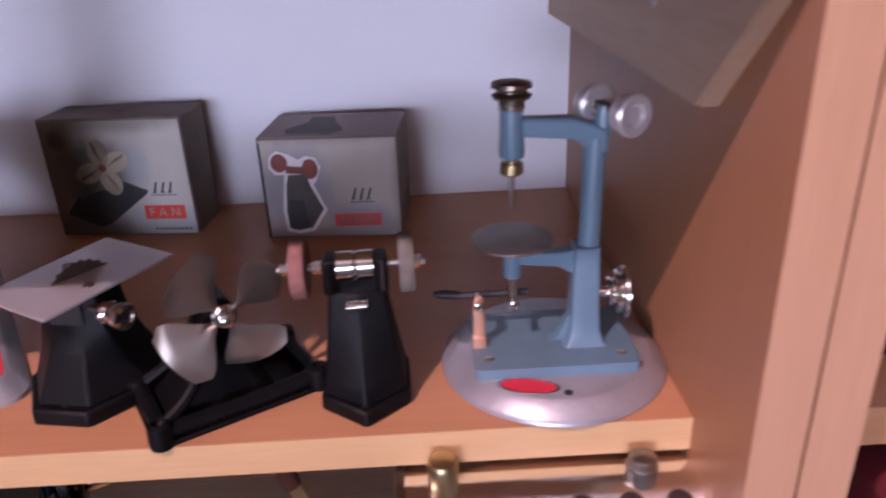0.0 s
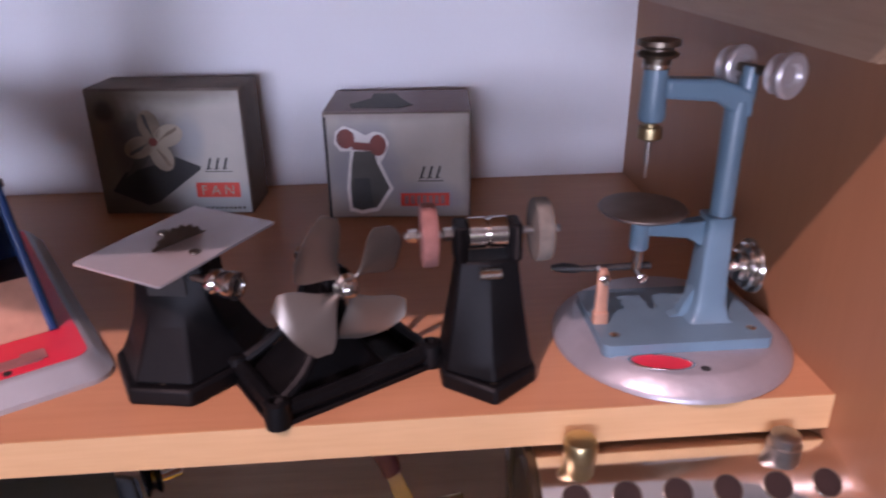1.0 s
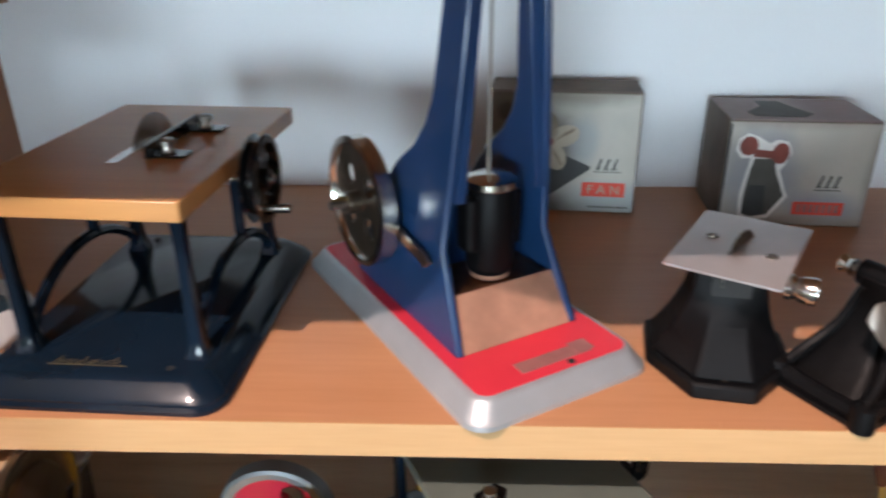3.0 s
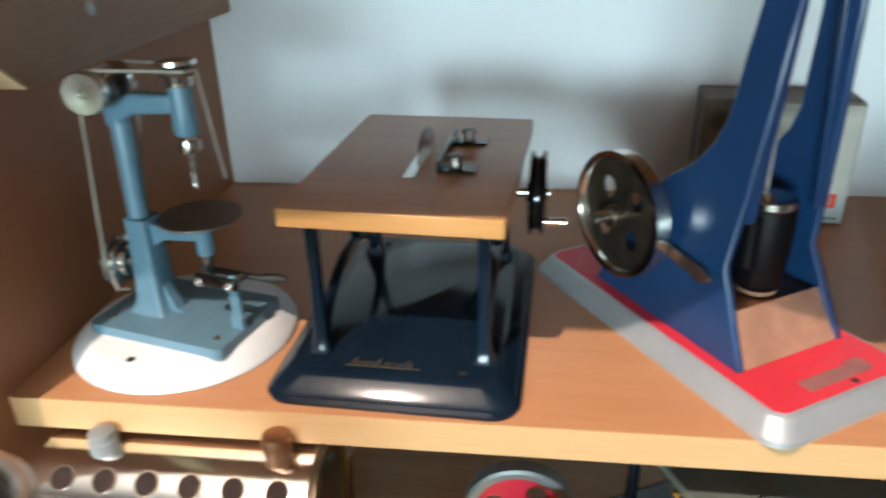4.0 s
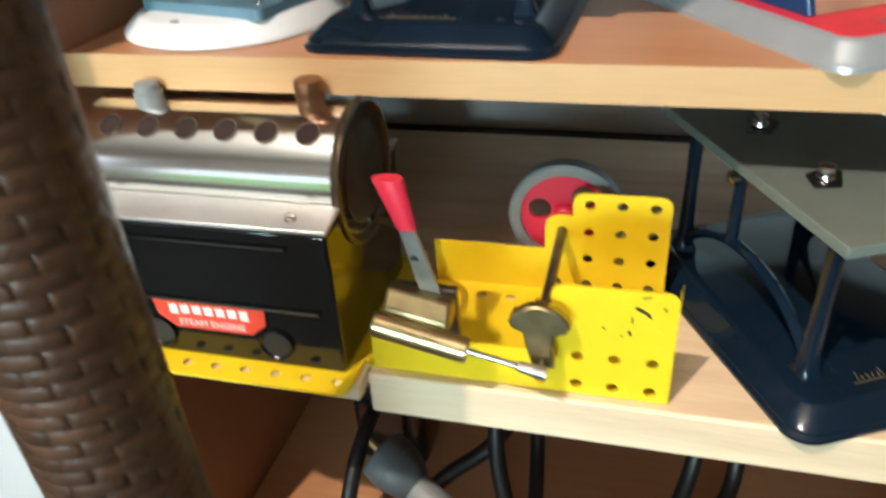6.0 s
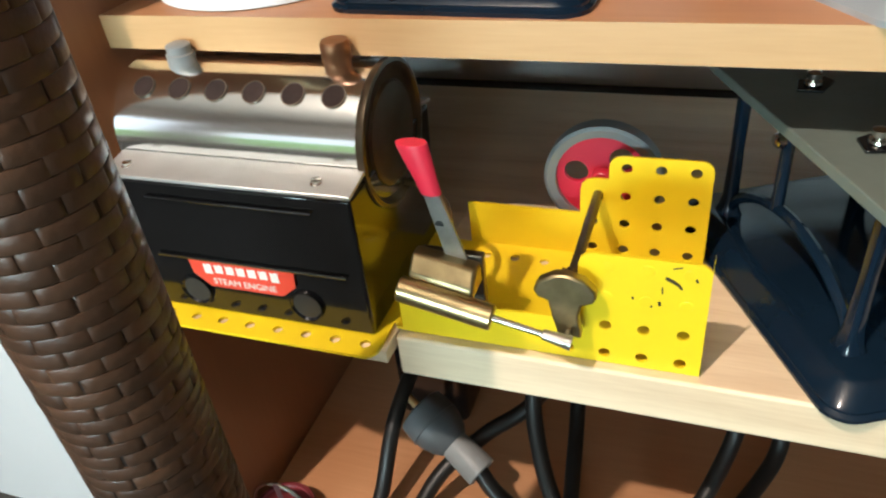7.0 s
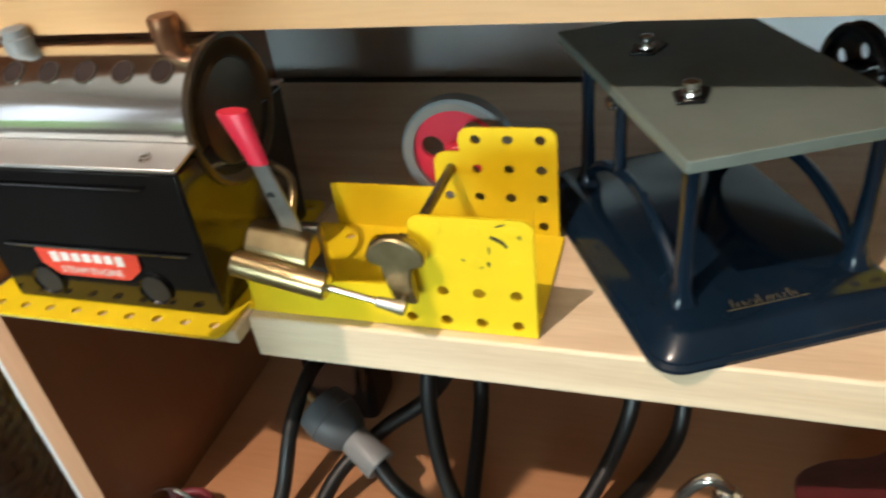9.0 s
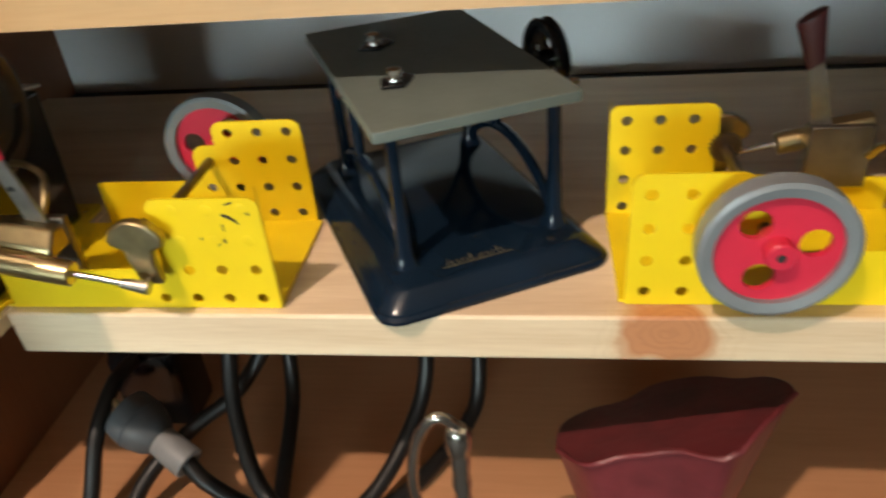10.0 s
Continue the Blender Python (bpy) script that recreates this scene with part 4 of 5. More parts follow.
part("label_block", Geo().plate(rect2(0.008, -D2 + 0.012, 0.0155, -D2 + 0.0185), [], 0.0003, Matrix.Translation((0.004, 0, 0.0092))), GREYPRINT, hb)
part("mounting_hole", Geo().lathe([(0, 0), (0.0014, 0), (0.0014, 0.0003), (0, 0.0003)], Matrix.Translation((0.007, -D2 + 0.0093, 0.0088)), 14), BLACKMATT, hb)
side_prof = [(-0.0455, 0.0088), (0.040, 0.0088), (0.036, 0.020), (0.024, 0.048), (0.009, 0.0655), (-0.004, 0.0755), (-0.0115, 0.0850), (-0.0150, 0.0945), (-0.0185, 0.130), (-0.0200, 0.1455), (-0.0345, 0.1455), (-0.0330, 0.105), (-0.0310, 0.070), (-0.0285, 0.043)]


def lean(g, side):
    """The side frames draw together towards the top."""
    k = 0.088 if side < 0 else -0.088
    g.v = [(x + k * (z - 0.0088), y, z) for x, y, z in g.v]
    return g


for x in (-0.0265, 0.0233):
    m = Matrix(((0, 0, 1, x), (1, 0, 0, 0), (0, 1, 0, 0), (0, 0, 0, 1)))
    sp = part("side_frame", lean(Geo().plate(side_prof, [], 0.0032, m), x), BLUE, hm, "tall blue side frame", 0.0010)
    part("guide_flange", lean(Geo().box(x + (0.0032 if x < 0 else -0.004), -0.0310, 0.060, x + (0.0072 if x < 0 else 0), -0.0290, 0.143), x), BLUE, sp, "", 0.0004)
part("copper_apron", Geo().add([(-0.0233, -0.0448, 0.0090), (0.0233, -0.0448, 0.0090), (0.0233, -0.0335, 0.0268), (-0.0233, -0.0335, 0.0268), (-0.0233, -0.0436, 0.0090), (0.0233, -0.0436, 0.0090), (0.0233, -0.0323, 0.0263), (-0.0233, -0.0323, 0.0263)],
                               [(0, 1, 2, 3), (7, 6, 5, 4), (0, 4, 5, 1), (3, 2, 6, 7), (0, 3, 7, 4), (1, 5, 6, 2)]), COPPER, hm, "sloping copper sheet apron")
part("anvil_plate", Geo().box(-0.0233, -0.0323, 0.0235, 0.0233, 0.010, 0.0255), DARKCOPPER, hm, "browned copper anvil plate")
part("cross_tie", Geo().box(-0.0233, -0.008, 0.0255, 0.0233, -0.004, 0.050), BLUE, hm)
ram = part("ram", Geo().lathe([(0.007, 0.0295), (0.0082, 0.0305), (0.0093, 0.0335), (0.0093, 0.0625), (0.0090, 0.0635)], Matrix.Translation((0.0012, -0.0225, -0.0020)), 36), BLACKCAST, hm, "black cylindrical ram")
part("ram_cap", Geo().lathe([(0.0091, 0.0630), (0.0096, 0.0637), (0.0094, 0.0660), (0.0076, 0.0672), (0.0, 0.0676)], Matrix.Translation((0.0012, -0.0225, -0.0020)), 36), CHROME, ram, "bright metal cap")
part("ram_foot", Geo().lathe([(0.0070, 0.0278), (0.0075, 0.0282), (0.0078, 0.0306), (0.0070, 0.031)], Matrix.Translation((0.0012, -0.0225, -0.0020)), 32), COPPER, ram, "copper foot ring")
for x in (-0.0085, 0.0095):
    part("guide_shoe", Geo().loft([[(x + a, y - 0.0225, z) for a, y in rounded(-0.003, -0.005, 0.003, 0.005, 0.0024, 3)] for z in (0.038, 0.0590)]), BLACKCAST, ram, "", 0.0012)
part("lift_cord", Geo().rod((0.002, -0.019, 0.058), (0.003, -0.018, 0.145), 0.0006, None, 8), BELT, hm)
# flywheel outside the frame
fw = Vector((-0.0312, 0.0215, 0.0472))
R = 0.0262
rimg = Geo().lathe([(R * 0.86, -0.0016), (R * 0.90, -0.0032), (R, -0.0030), (R, 0.0030), (R * 0.90, 0.0032), (R * 0.86, 0.0016)], along(fw, (-1, 0, 0)), 56, True)
wh = part("flywheel", rimg, CHROME, hm, "bright rimmed flywheel with round holes")
holes = [(0.0125 * math.cos(radians(a)), 0.0125 * math.sin(radians(a)), 0.0045) for a in (40, 130, 220, 310)]
web = part("wheel_web", Geo().plate(disc2(0, 0, R * 0.875, R * 0.875, 48), holes, 0.0018, along(fw + Vector((0.0009, 0, 0)), (-1, 0, 0)), 18), DARKSTEEL, wh, "dark bronzed web")
part("wheel_hub", Geo().rod(fw + Vector((-0.006, 0, 0)), fw + Vector((0.006, 0, 0)), 0.0045, None, 20), DARKSTEEL, wh)
part("wheel_screw", Geo().rod(fw + Vector((-0.006, 0.001, 0.001)), fw + Vector((-0.012, 0.001, 0.001)), 0.0018, 0.0014, 12), BRASS, wh, "brass set screw")
part("crank_axle", Geo().rod(fw + Vector((-0.013, 0, 0)), (0.026, 0.0215, 0.0465), 0.0017, None, 14), STEEL, hm)
part("crank_arm", Geo().loft([[Vector(p) + Vector((x, 0, 0)) for p in ((-0.0268, 0.020, 0.0455), (-0.0268, 0.018, 0.0410), (-0.0268, -0.022, 0.0345), (-0.0268, -0.026, 0.0380), (-0.0268, -0.022, 0.0400))] for x in (0, 0.0016)]), STEEL, hm, "flat steel crank arm", 0.0004)


# ---- treadle saw benches: one on each shelf ----
def bench(m, top_mat, label, with_blade, top_turn, tw, td, tx):
    ob = thing("saw_bench", label, "model saw bench", "saw benches", m)
    w, d = 0.0470, 0.0665
    rings = []
    for z, e, r in ((0, 0, 0.010), (0.0016, -0.0002, 0.010), (0.0026, 0.0012, 0.0095), (0.0034, 0.0012, 0.0095), (0.0046, 0.0022, 0.009), (0.0085, 0.0068, 0.008), (0.0098, 0.0086, 0.007)):
        rings.append([(x, y, z) for x, y in rounded(-w + e, -d + e, w - e, d - e, r, 6)])
    base = part("base", Geo().loft(rings), NAVY, ob, "pressed navy enamel base")
    for x, y in ((0.026, -0.053), (-0.026, 0.053)):
        part("mounting_hole", Geo().lathe([(0, 0), (0.0015, 0), (0.0015, 0.0002), (0, 0.0002)], Matrix.Translation((x, y, 0.0097)), 14), BLACKMATT, base)
    g = Geo()
    g.plate(rect2(-0.018, -0.0532, 0.010, -0.0528), [], 0.0002, Matrix.Translation((0, 0, 0.0098)))
    for k, x in enumerate((-0.0160, -0.0142, -0.0118, -0.0104, -0.0080, -0.0062, -0.0040, -0.0022, 0.0002, 0.0018, 0.0042, 0.0060)):
        top = -0.0498 + (k % 5 == 0) * 0.0018
        g.plate([(x, -0.0522), (x + 0.0005, -0.0522), (x + 0.0016 - (k % 3) * 0.0005, top), (x + 0.0011 - (k % 3) * 0.0005, top)], [], 0.0002, Matrix.Translation((0, 0, 0.0098)))
    part("gold_marking", g, GOLDPRINT, base, "worn gold marking")
    # cast end frames: two legs and an arch on each side
    for x in (-0.0295, 0.0325):
        for y in (-0.043, 0.043):
            leg = [[(x + a * 1.0, y + b + oy, z) for a, b in rounded(-k, -k * 1.1, k, k * 1.1, k * 0.5, 3)] for z, k, oy in ((0.0095, 0.0046, 0.0), (0.0125, 0.0034, 0), (0.018, 0.0026, 0), (0.040, 0.0021, 0), (0.0655, 0.0023, 0))]
            part("leg", Geo().loft(leg), NAVY, ob, "", 0.0004)
        arch = curve([(x, -0.043, 0.010), (x, -0.036, 0.020), (x, -0.020, 0.029), (x, 0, 0.0325), (x, 0.020, 0.029), (x, 0.036, 0.020), (x, 0.043, 0.010)], 6)
        part("arch", Geo().tube(arch, 0.0022, 8), NAVY, ob, "curved cast brace")
        part("strut", Geo().rod((x, 0.010, 0.0310), (x, 0.010, 0.0660), 0.0024, 0.0022, 10), NAVY, ob)
    tt = Matrix.Rotation(radians(top_turn), 4, "Z")
    top = part("bench_top", Geo().plate(rounded(-tw, -td, tw, td, 0.0012, 2), [], 0.0068 if with_blade else 0.004, tt @ Matrix.Translation((tx, 0.003, 0.0655))), top_mat, ob, "flat bench top", 0.0010)
    zt = 0.0724 if with_blade else 0.0696
    if not with_blade:
        for x, y, a in ((-0.018, -0.019, 32), (-0.014, 0.027, 18)):
            q = tt @ Matrix.Translation((x, y, zt)) @ Matrix.Rotation(radians(a), 4, "Z")
            pl = part("diamond_plate", Geo().plate([(-0.0075, 0), (-0.0015, -0.0062), (0.0085, -0.0020), (0.0085, 0.0030), (-0.0010, 0.0062)], [], 0.0012, q), BLACK, top, "small black diamond plate", 0.0003)
            g = Geo().lathe([(0.0030, 0.0012), (0.0032, 0.0016), (0.0030, 0.0024), (0.0018, 0.0027), (0.0018, 0.0034), (0.0026, 0.0038), (0.0026, 0.0056), (0.0010, 0.0062)], None, 14)
            g.v = [tuple(q @ Vector(p)) for p in g.v]
            part("thumb_nut", g, CHROME, top, "round bright thumb nut")
    if with_blade:
        part("guide_fence", Geo().box(0.012, -0.018, zt, 0.0132, 0.026, zt + 0.0048, tt @ Matrix.Translation((0, 0.002, 0))), BLACK, top, "black angle fence")
    for y in ((-0.013, 0.021) if with_blade else ()):
        part("fence_foot", Geo().box(0.0132, y - 0.004, zt, 0.026, y + 0.004, zt + 0.001, tt @ Matrix.Translation((0, 0.002, 0))), BLACK, top, "", 0.0003)
        sc = tt @ Vector((0.0185, y + 0.002, 0))
        part("thumb_nut", Geo().lathe([(0.0024, 0), (0.0028, 0.0006), (0.0022, 0.0014), (0.0022, 0.003), (0.0030, 0.0034), (0.0030, 0.0050), (0.0012, 0.0056)], Matrix.Translation((sc.x, sc.y, zt + 0.0008)), 14), STEEL, top, "round steel thumb nut")
    if with_blade:
        part("saw_blade", Geo().lathe([(0.0, -0.0003), (0.0185, -0.0003), (0.0185, 0.0003), (0.0, 0.0003)], along(tt @ Vector((0.0025, 0.010, 0.0635)), tt @ Vector((1, 0, 0))), 40), STEEL, ob, "steel circular saw blade")
        part("blade_insert", Geo().box(0.0005, -0.022, zt - 0.0003, 0.0045, 0.012, zt + 0.0003, tt), CHROME, top, "bright metal slot plate")
    # pulley beside the top
    px, pz = 0.0488, 0.0620
    pu = part("drive_pulley", Geo().lathe([(0.0135, -0.0030), (0.0158, -0.0030), (0.0165, -0.0022), (0.0140, -0.0005), (0.0140, 0.0005), (0.0165, 0.0022), (0.0158, 0.0030), (0.0135, 0.0030), (0.0130, 0.0012), (0.0130, -0.0012)], along((px, -0.005, pz), (1, 0, 0)), 48, True), BLACK, ob, "black grooved pulley with round holes")
    part("pulley_web", Geo().plate(disc2(0, 0, 0.0134, 0.0134, 40), [(0.0082 * math.cos(radians(a)), 0.0082 * math.sin(radians(a)), 0.0030) for a in (20, 110, 200, 290)], 0.0018, along((px - 0.0009, -0.005, pz), (1, 0, 0)), 16), BLACK, pu)
    part("pulley_hub", Geo().rod((px - 0.0042, -0.005, pz), (px + 0.0036, -0.005, pz), 0.0038, None, 18), BLACK, pu)
    part("axle", Geo().rod((0.028, -0.005, pz), (px + 0.005, -0.005, pz), 0.0017, None, 12), CHROME, ob)
    part("crank_pin", Geo().rod((px - 0.0006, -0.0105, pz - 0.0095), (px + 0.0115, -0.0105, pz - 0.0095), 0.0015, 0.0018, 12), CHROME, pu, "bright crank pin")
    for y in (-0.030,):
        part("side_nut", Geo().lathe([(0.0022, 0), (0.0030, 0.0008), (0.0026, 0.0034), (0.001, 0.004)], along((-0.0312, 0.010, 0.0600), (-1, 0, 0)), 12), CHROME, ob, "metal nut")
    return ob


bench(pose(-0.4285, 0.0700, 0, 0, 0, -2.5), TABLEWOOD, "navy blue model saw bench with a varnished wooden top", True, -1.5, 0.0390, 0.0590, 0.003)
bench(pose(-0.2868, 0.0335, PINE_Z, 0, 0, 27), GREYGREEN, "navy blue model saw bench with a grey-green top", False, -1.8, 0.0368, 0.0610, 0.0)


# ---- steam engines on the pine shelf ----
P = 0.0127
HR = 0.0021


def upright(y):
    """A frame whose x, y lie along world x and z and whose z points to world -y."""
    return Matrix(((1, 0, 0, 0), (0, 0, -1, y), (0, 1, 0, 0), (0, 0, 0, 1)))


def steam_engine(lever_tip, drilled=False):
    """Built where the left one stands; the pine surface is z = PINE_Z."""
    ob = thing("steam_engine", "", "model engine", "steam engines", pose(-0.450, -0.003, PINE_Z))
    o = Vector((-0.450, -0.003, PINE_Z))
    zb = PINE_Z + 0.0003
    T = Matrix.Translation(-o)

    def put(name, g, material, parent=None, label="", bevel=0.0, angle=38):
        g.v = [tuple(Vector(p) - o) for p in g.v]
        return part(name, g, material, parent or ob, label, bevel, angle)

    # firebox tray with one row of holes along each long edge
    row = [(-0.4580 - k * P, y, HR) for k in range(9) for y in (-0.0455, 0.0395)]
    tray = put("base_plate", Geo().plate(rounded(-0.5690, -0.0520, -0.4515, 0.0460, 0.005), row, 0.0012, Matrix.Translation((0, 0, zb))), YELLOW, None, "yellow enamelled plate with round holes")
    put("tray_bridge", Geo().box(-0.4530, -0.0310, zb, -0.4440, 0.0270, zb + 0.0012), YELLOW, tray)
    # channel for the engine
    floor_holes = [(-0.4285 + k * P, 0.0185, HR) for k in range(4)]
    put("channel_floor", Geo().plate(rect2(-0.4500, -0.0335, -0.3385, 0.0275), floor_holes, 0.0012, Matrix.Translation((0, 0, zb + 0.0002))), YELLOW, tray)
    top = -0.0608 if drilled else -0.0630
    fo = [(-0.4470, zb), (-0.3385, zb), (-0.3385, top + 0.004)] + [(-0.3425 + 0.004 * math.cos(radians(a)), top - 0.004 + 0.004 * math.sin(radians(a))) for a in (20, 45, 70, 90)] \
        + [(-0.3755 - 0.0045 * math.sin(radians(a)), top - 0.0045 + 0.0045 * math.cos(radians(a))) for a in (0, 30, 60, 90)] + [(-0.3800, -0.0915), (-0.4470, -0.0940)]
    fh = [(-0.3705 + k * P, z, HR) for k in range(3) for z in ((-0.0925, -0.1052, -0.0798, -0.0671) if drilled else (-0.0925, -0.1052))] + [(-0.3832, -0.1052, HR)]
    fp = put("front_plate", Geo().plate(fo, fh, 0.0011, upright(-0.0325)), YELLOW, tray, "upright yellow plate with holes and chips")
    for k in range(0 if drilled else 3):
        for z in (-0.0800, -0.0675):
            put("rivet", Geo().lathe([(0.0022, 0), (0.0021, 0.00015), (0.0017, 0.0002), (0, 0.0002)], upright(-0.0336) @ Matrix.Translation((-0.3705 + k * P, z, 0)), 12), YELLOW, fp)
    for x, z, w, h, a in ((-0.3500, -0.0705, 0.0052, 0.0014, -28), (-0.3478, -0.0722, 0.0030, 0.0010, -50), (-0.3488, -0.0650, 0.0034, 0.0006, 18), (-0.3560, -0.0815, 0.0007, 0.0012, 10), (-0.3530, -0.0745, 0.0006, 0.0030, 4), (-0.3535, -0.0800, 0.0010, 0.0020, 12), (-0.3620, -0.0790, 0.0007, 0.0013, 30), (-0.3455, -0.0795, 0.0008, 0.0008, 0), (-0.3430, -0.0690, 0.0008, 0.0018, 30)):
        put("paint_chip", Geo().plate(turned([(-w / 2, -h / 2), (w / 3, -h / 2), (w / 2, h / 4), (0, h / 2), (-w / 2, h / 3)], x, z, a), [], 0.0001, upright(-0.0336)), DARKSTEEL, fp)
    bo = [(-0.4380, zb), (-0.3405, zb), (-0.3405, top + 0.001)] + [(-0.3450 + 0.0045 * math.cos(radians(a)), top - 0.0023 + 0.0045 * math.sin(radians(a))) for a in (0, 30, 60, 90)] \
        + [(-0.3745 - 0.0045 * math.sin(radians(a)), top - 0.0025 + 0.0045 * math.cos(radians(a))) for a in (0, 30, 60, 90)] + [(-0.3790, -0.0715)] \
        + [(-0.3850 - 0.005 * math.sin(radians(a)), -0.0765 + 0.005 * math.cos(radians(a))) for a in (0, 30, 60, 90)] + [(-0.3900, -0.0880), (-0.4380, -0.0880)]
    bh = [(-0.3722 + k * P, -0.0660 - j * P, HR) for k in range(3) for j in range(4)] + [(-0.3849, -0.0913, HR), (-0.3849, -0.1040, HR)]
    put("back_plate", Geo().plate(bo, bh, 0.0011, upright(0.0285)), YELLOW, tray, "tall stepped yellow plate with holes")
    # firebox
    fb = put("firebox", Geo().add([(-0.5540, -0.0405, zb + 0.0012), (-0.4560, -0.0405, zb + 0.0012), (-0.4560, 0.0330, zb + 0.0012), (-0.5540, 0.0330, zb + 0.0012),
                                   (-0.5560, -0.0425, -0.0465), (-0.4545, -0.0425, -0.0465), (-0.4545, 0.0350, -0.0465), (-0.5560, 0.0350, -0.0465)],
                                  [(3, 2, 1, 0), (4, 5, 6, 7), (0, 1, 5, 4), (1, 2, 6, 5), (2, 3, 7, 6), (3, 0, 4, 7)]), BLACK, None, "gloss black firebox", 0.0012)
    put("pressed_ridge", Geo().rod((-0.545, -0.0422, -0.0805), (-0.462, -0.0422, -0.0805), 0.0007, None, 8), BLACK, fb)
    put("pressed_ridge", Geo().rod((-0.540, -0.0432, -0.0530), (-0.470, -0.0432, -0.0530), 0.0006, None, 8), BLACK, fb)
    for x in (-0.5330, -0.4825):
        put("burner_port", Geo().lathe([(0.0056, 0), (0.0066, 0.0012), (0.0070, 0.0012), (0.0072, 0), (0.0072, -0.001), (0.0056, -0.001)], upright(-0.0412) @ Matrix.Translation((x, -0.0975, 0)), 30, True), BLACK, fb, "rolled rim of a round port")
        put("port_hole", Geo().lathe([(0, 0), (0.0058, 0), (0.0058, 0.0003), (0, 0.0003)], upright(-0.0412) @ Matrix.Translation((x, -0.0975, 0)), 24), BLACKMATT, fb)
    # red name plate with notched ends
    nm = [(-0.5240, -0.0936), (-0.4915, -0.0936), (-0.4850, -0.0885), (-0.4842, -0.0805), (-0.5315, -0.0805), (-0.5308, -0.0880)]
    lab = put("name_plate", Geo().plate(nm, [], 0.0003, upright(-0.0420)), INKRED, fb, "red name plate with white lettering")
    for k in range(7):
        x = -0.5250 + k * 0.0050
        up = 0.0007 if k in (0, 6) else 0.0
        put("name_bar", Geo().plate([(x, -0.0866 - up), (x + 0.0036, -0.0866 - up), (x + 0.0036, -0.0828), (x + 0.0024, -0.0824), (x + 0.0012, -0.0830), (x, -0.0826)], [], 0.0001, upright(-0.0423)), INKWHITE, lab)
    lettering("STEAM ENGINE", 0.0042, INKWHITE, ob, T @ Matrix.Translation((-0.5078, -0.04255, -0.0907)) @ pose(0, 0, 0, 90, 0, 0))
    # boiler
    c = Vector((0, -0.0015, -0.0420))
    br = 0.0262
    boil = Geo().lathe([(br - 0.0008, 0), (br, 0.0004), (br, 0.1036), (br - 0.0008, 0.104)], along((-0.5600, c.y, c.z), (1, 0, 0)), 72)
    bl = put("boiler", boil, BOILER, None, "polished nickel boiler jacket")
    for k, side in [(k, sd) for k in range(6) for sd in (-1, 1)]:
        x = -0.4672 - k * 0.0160
        d = Vector((0, 0.60 * side, 0.80)).normalized()
        # flat disc on the jacket, dark as the shaded inside of an open hole
        put("vent_hole", Geo().lathe([(0, 0), (0.0043, 0), (0.0043, 0.0004), (0, 0.0004)], along(Vector((x, c.y, c.z)) + d * (br - 0.0001), d), 20), VENT, bl, "round dark disc for a vent hole with its shade painted in")
        put("vent_edge", Geo().lathe([(0.0042, 0), (0.0046, 0), (0.0046, 0.0006), (0.0042, 0.0006)], along(Vector((x, c.y, c.z)) + d * (br - 0.0001), d), 20, True), DARKSTEEL, bl)
    put("boiler_end", Geo().lathe([(0.0272, 0), (0.0278, 0.0008), (0.0278, 0.0030), (0.0262, 0.0034), (0.0245, 0.0020), (0.0200, 0.0016), (0.0190, 0.0026), (0.0120, 0.0034), (0, 0.0038)], along((-0.4568, c.y, c.z), (1, 0, 0)), 56), DARKEND, bl, "tarnished pressed boiler end")
    for y0, y1 in ((-0.0282, -0.0430), (0.0250, 0.0370)):
        put("jacket_flange", Geo().loft([[(x, y0, -0.0438), (x, y1, -0.0462), (x, y1, -0.0448), (x, y0, -0.0424)] for x in (-0.5575, -0.4540)]), FLANGE, bl, "folded bright metal flange", 0.0003)
    for x in (-0.5495, -0.4690):
        put("flange_bolt", Geo().lathe([(0.0028, 0), (0.0028, 0.0006), (0.0018, 0.0012), (0.0018, 0.0020), (0.0006, 0.0022)], Matrix.Translation((x, -0.0365, -0.0448)), 12), CHROME, bl)
    filler = put("filler_cap", Geo().lathe([(0.0046, -0.0190), (0.0054, -0.0186), (0.0054, -0.0122), (0.0047, -0.0118), (0.0047, -0.0090), (0.0036, -0.0083), (0, -0.0081)], Matrix.Translation((-0.5365, -0.0050, 0)), 20), LIGHTPLUG, bl, "grey filler plug with a dark top")
    put("safety_valve", Geo().lathe([(0.0040, -0.0190), (0.0050, -0.0185), (0.0050, -0.0130), (0.0053, -0.0126), (0.0053, -0.0066), (0.0047, -0.0056), (0, -0.0054)], Matrix.Translation((-0.4700, -0.0050, 0)), 20), DARKCOPPER, bl, "browned safety valve")
    # steam pipe, cylinder and crank
    put("steam_pipe", Geo().tube(curve([(-0.4550, 0.004, -0.066), (-0.4480, 0.002, -0.0655), (-0.4370, -0.004, -0.067), (-0.4320, -0.012, -0.070), (-0.4310, -0.020, -0.078)], 5), 0.0014, 10), DULLBRASS, None, "bent copper steam pipe")
    put("engine_frame", Geo().box(-0.4360, -0.0325, -0.0960, -0.4130, -0.0290, -0.0705), DARKSTEEL, None, "dark engine bracket", 0.0005)
    d = Vector((0.0580, 0.0, -0.0132)).normalized()
    a = Vector((-0.4395, -0.0465, -0.0775))
    put("cylinder", Geo().lathe([(0.0040, 0), (0.0046, 0.0006), (0.0046, 0.0335), (0.0040, 0.0342), (0.0016, 0.0342)], along(a, d), 32), BRASS, None, "bright brass cylinder")
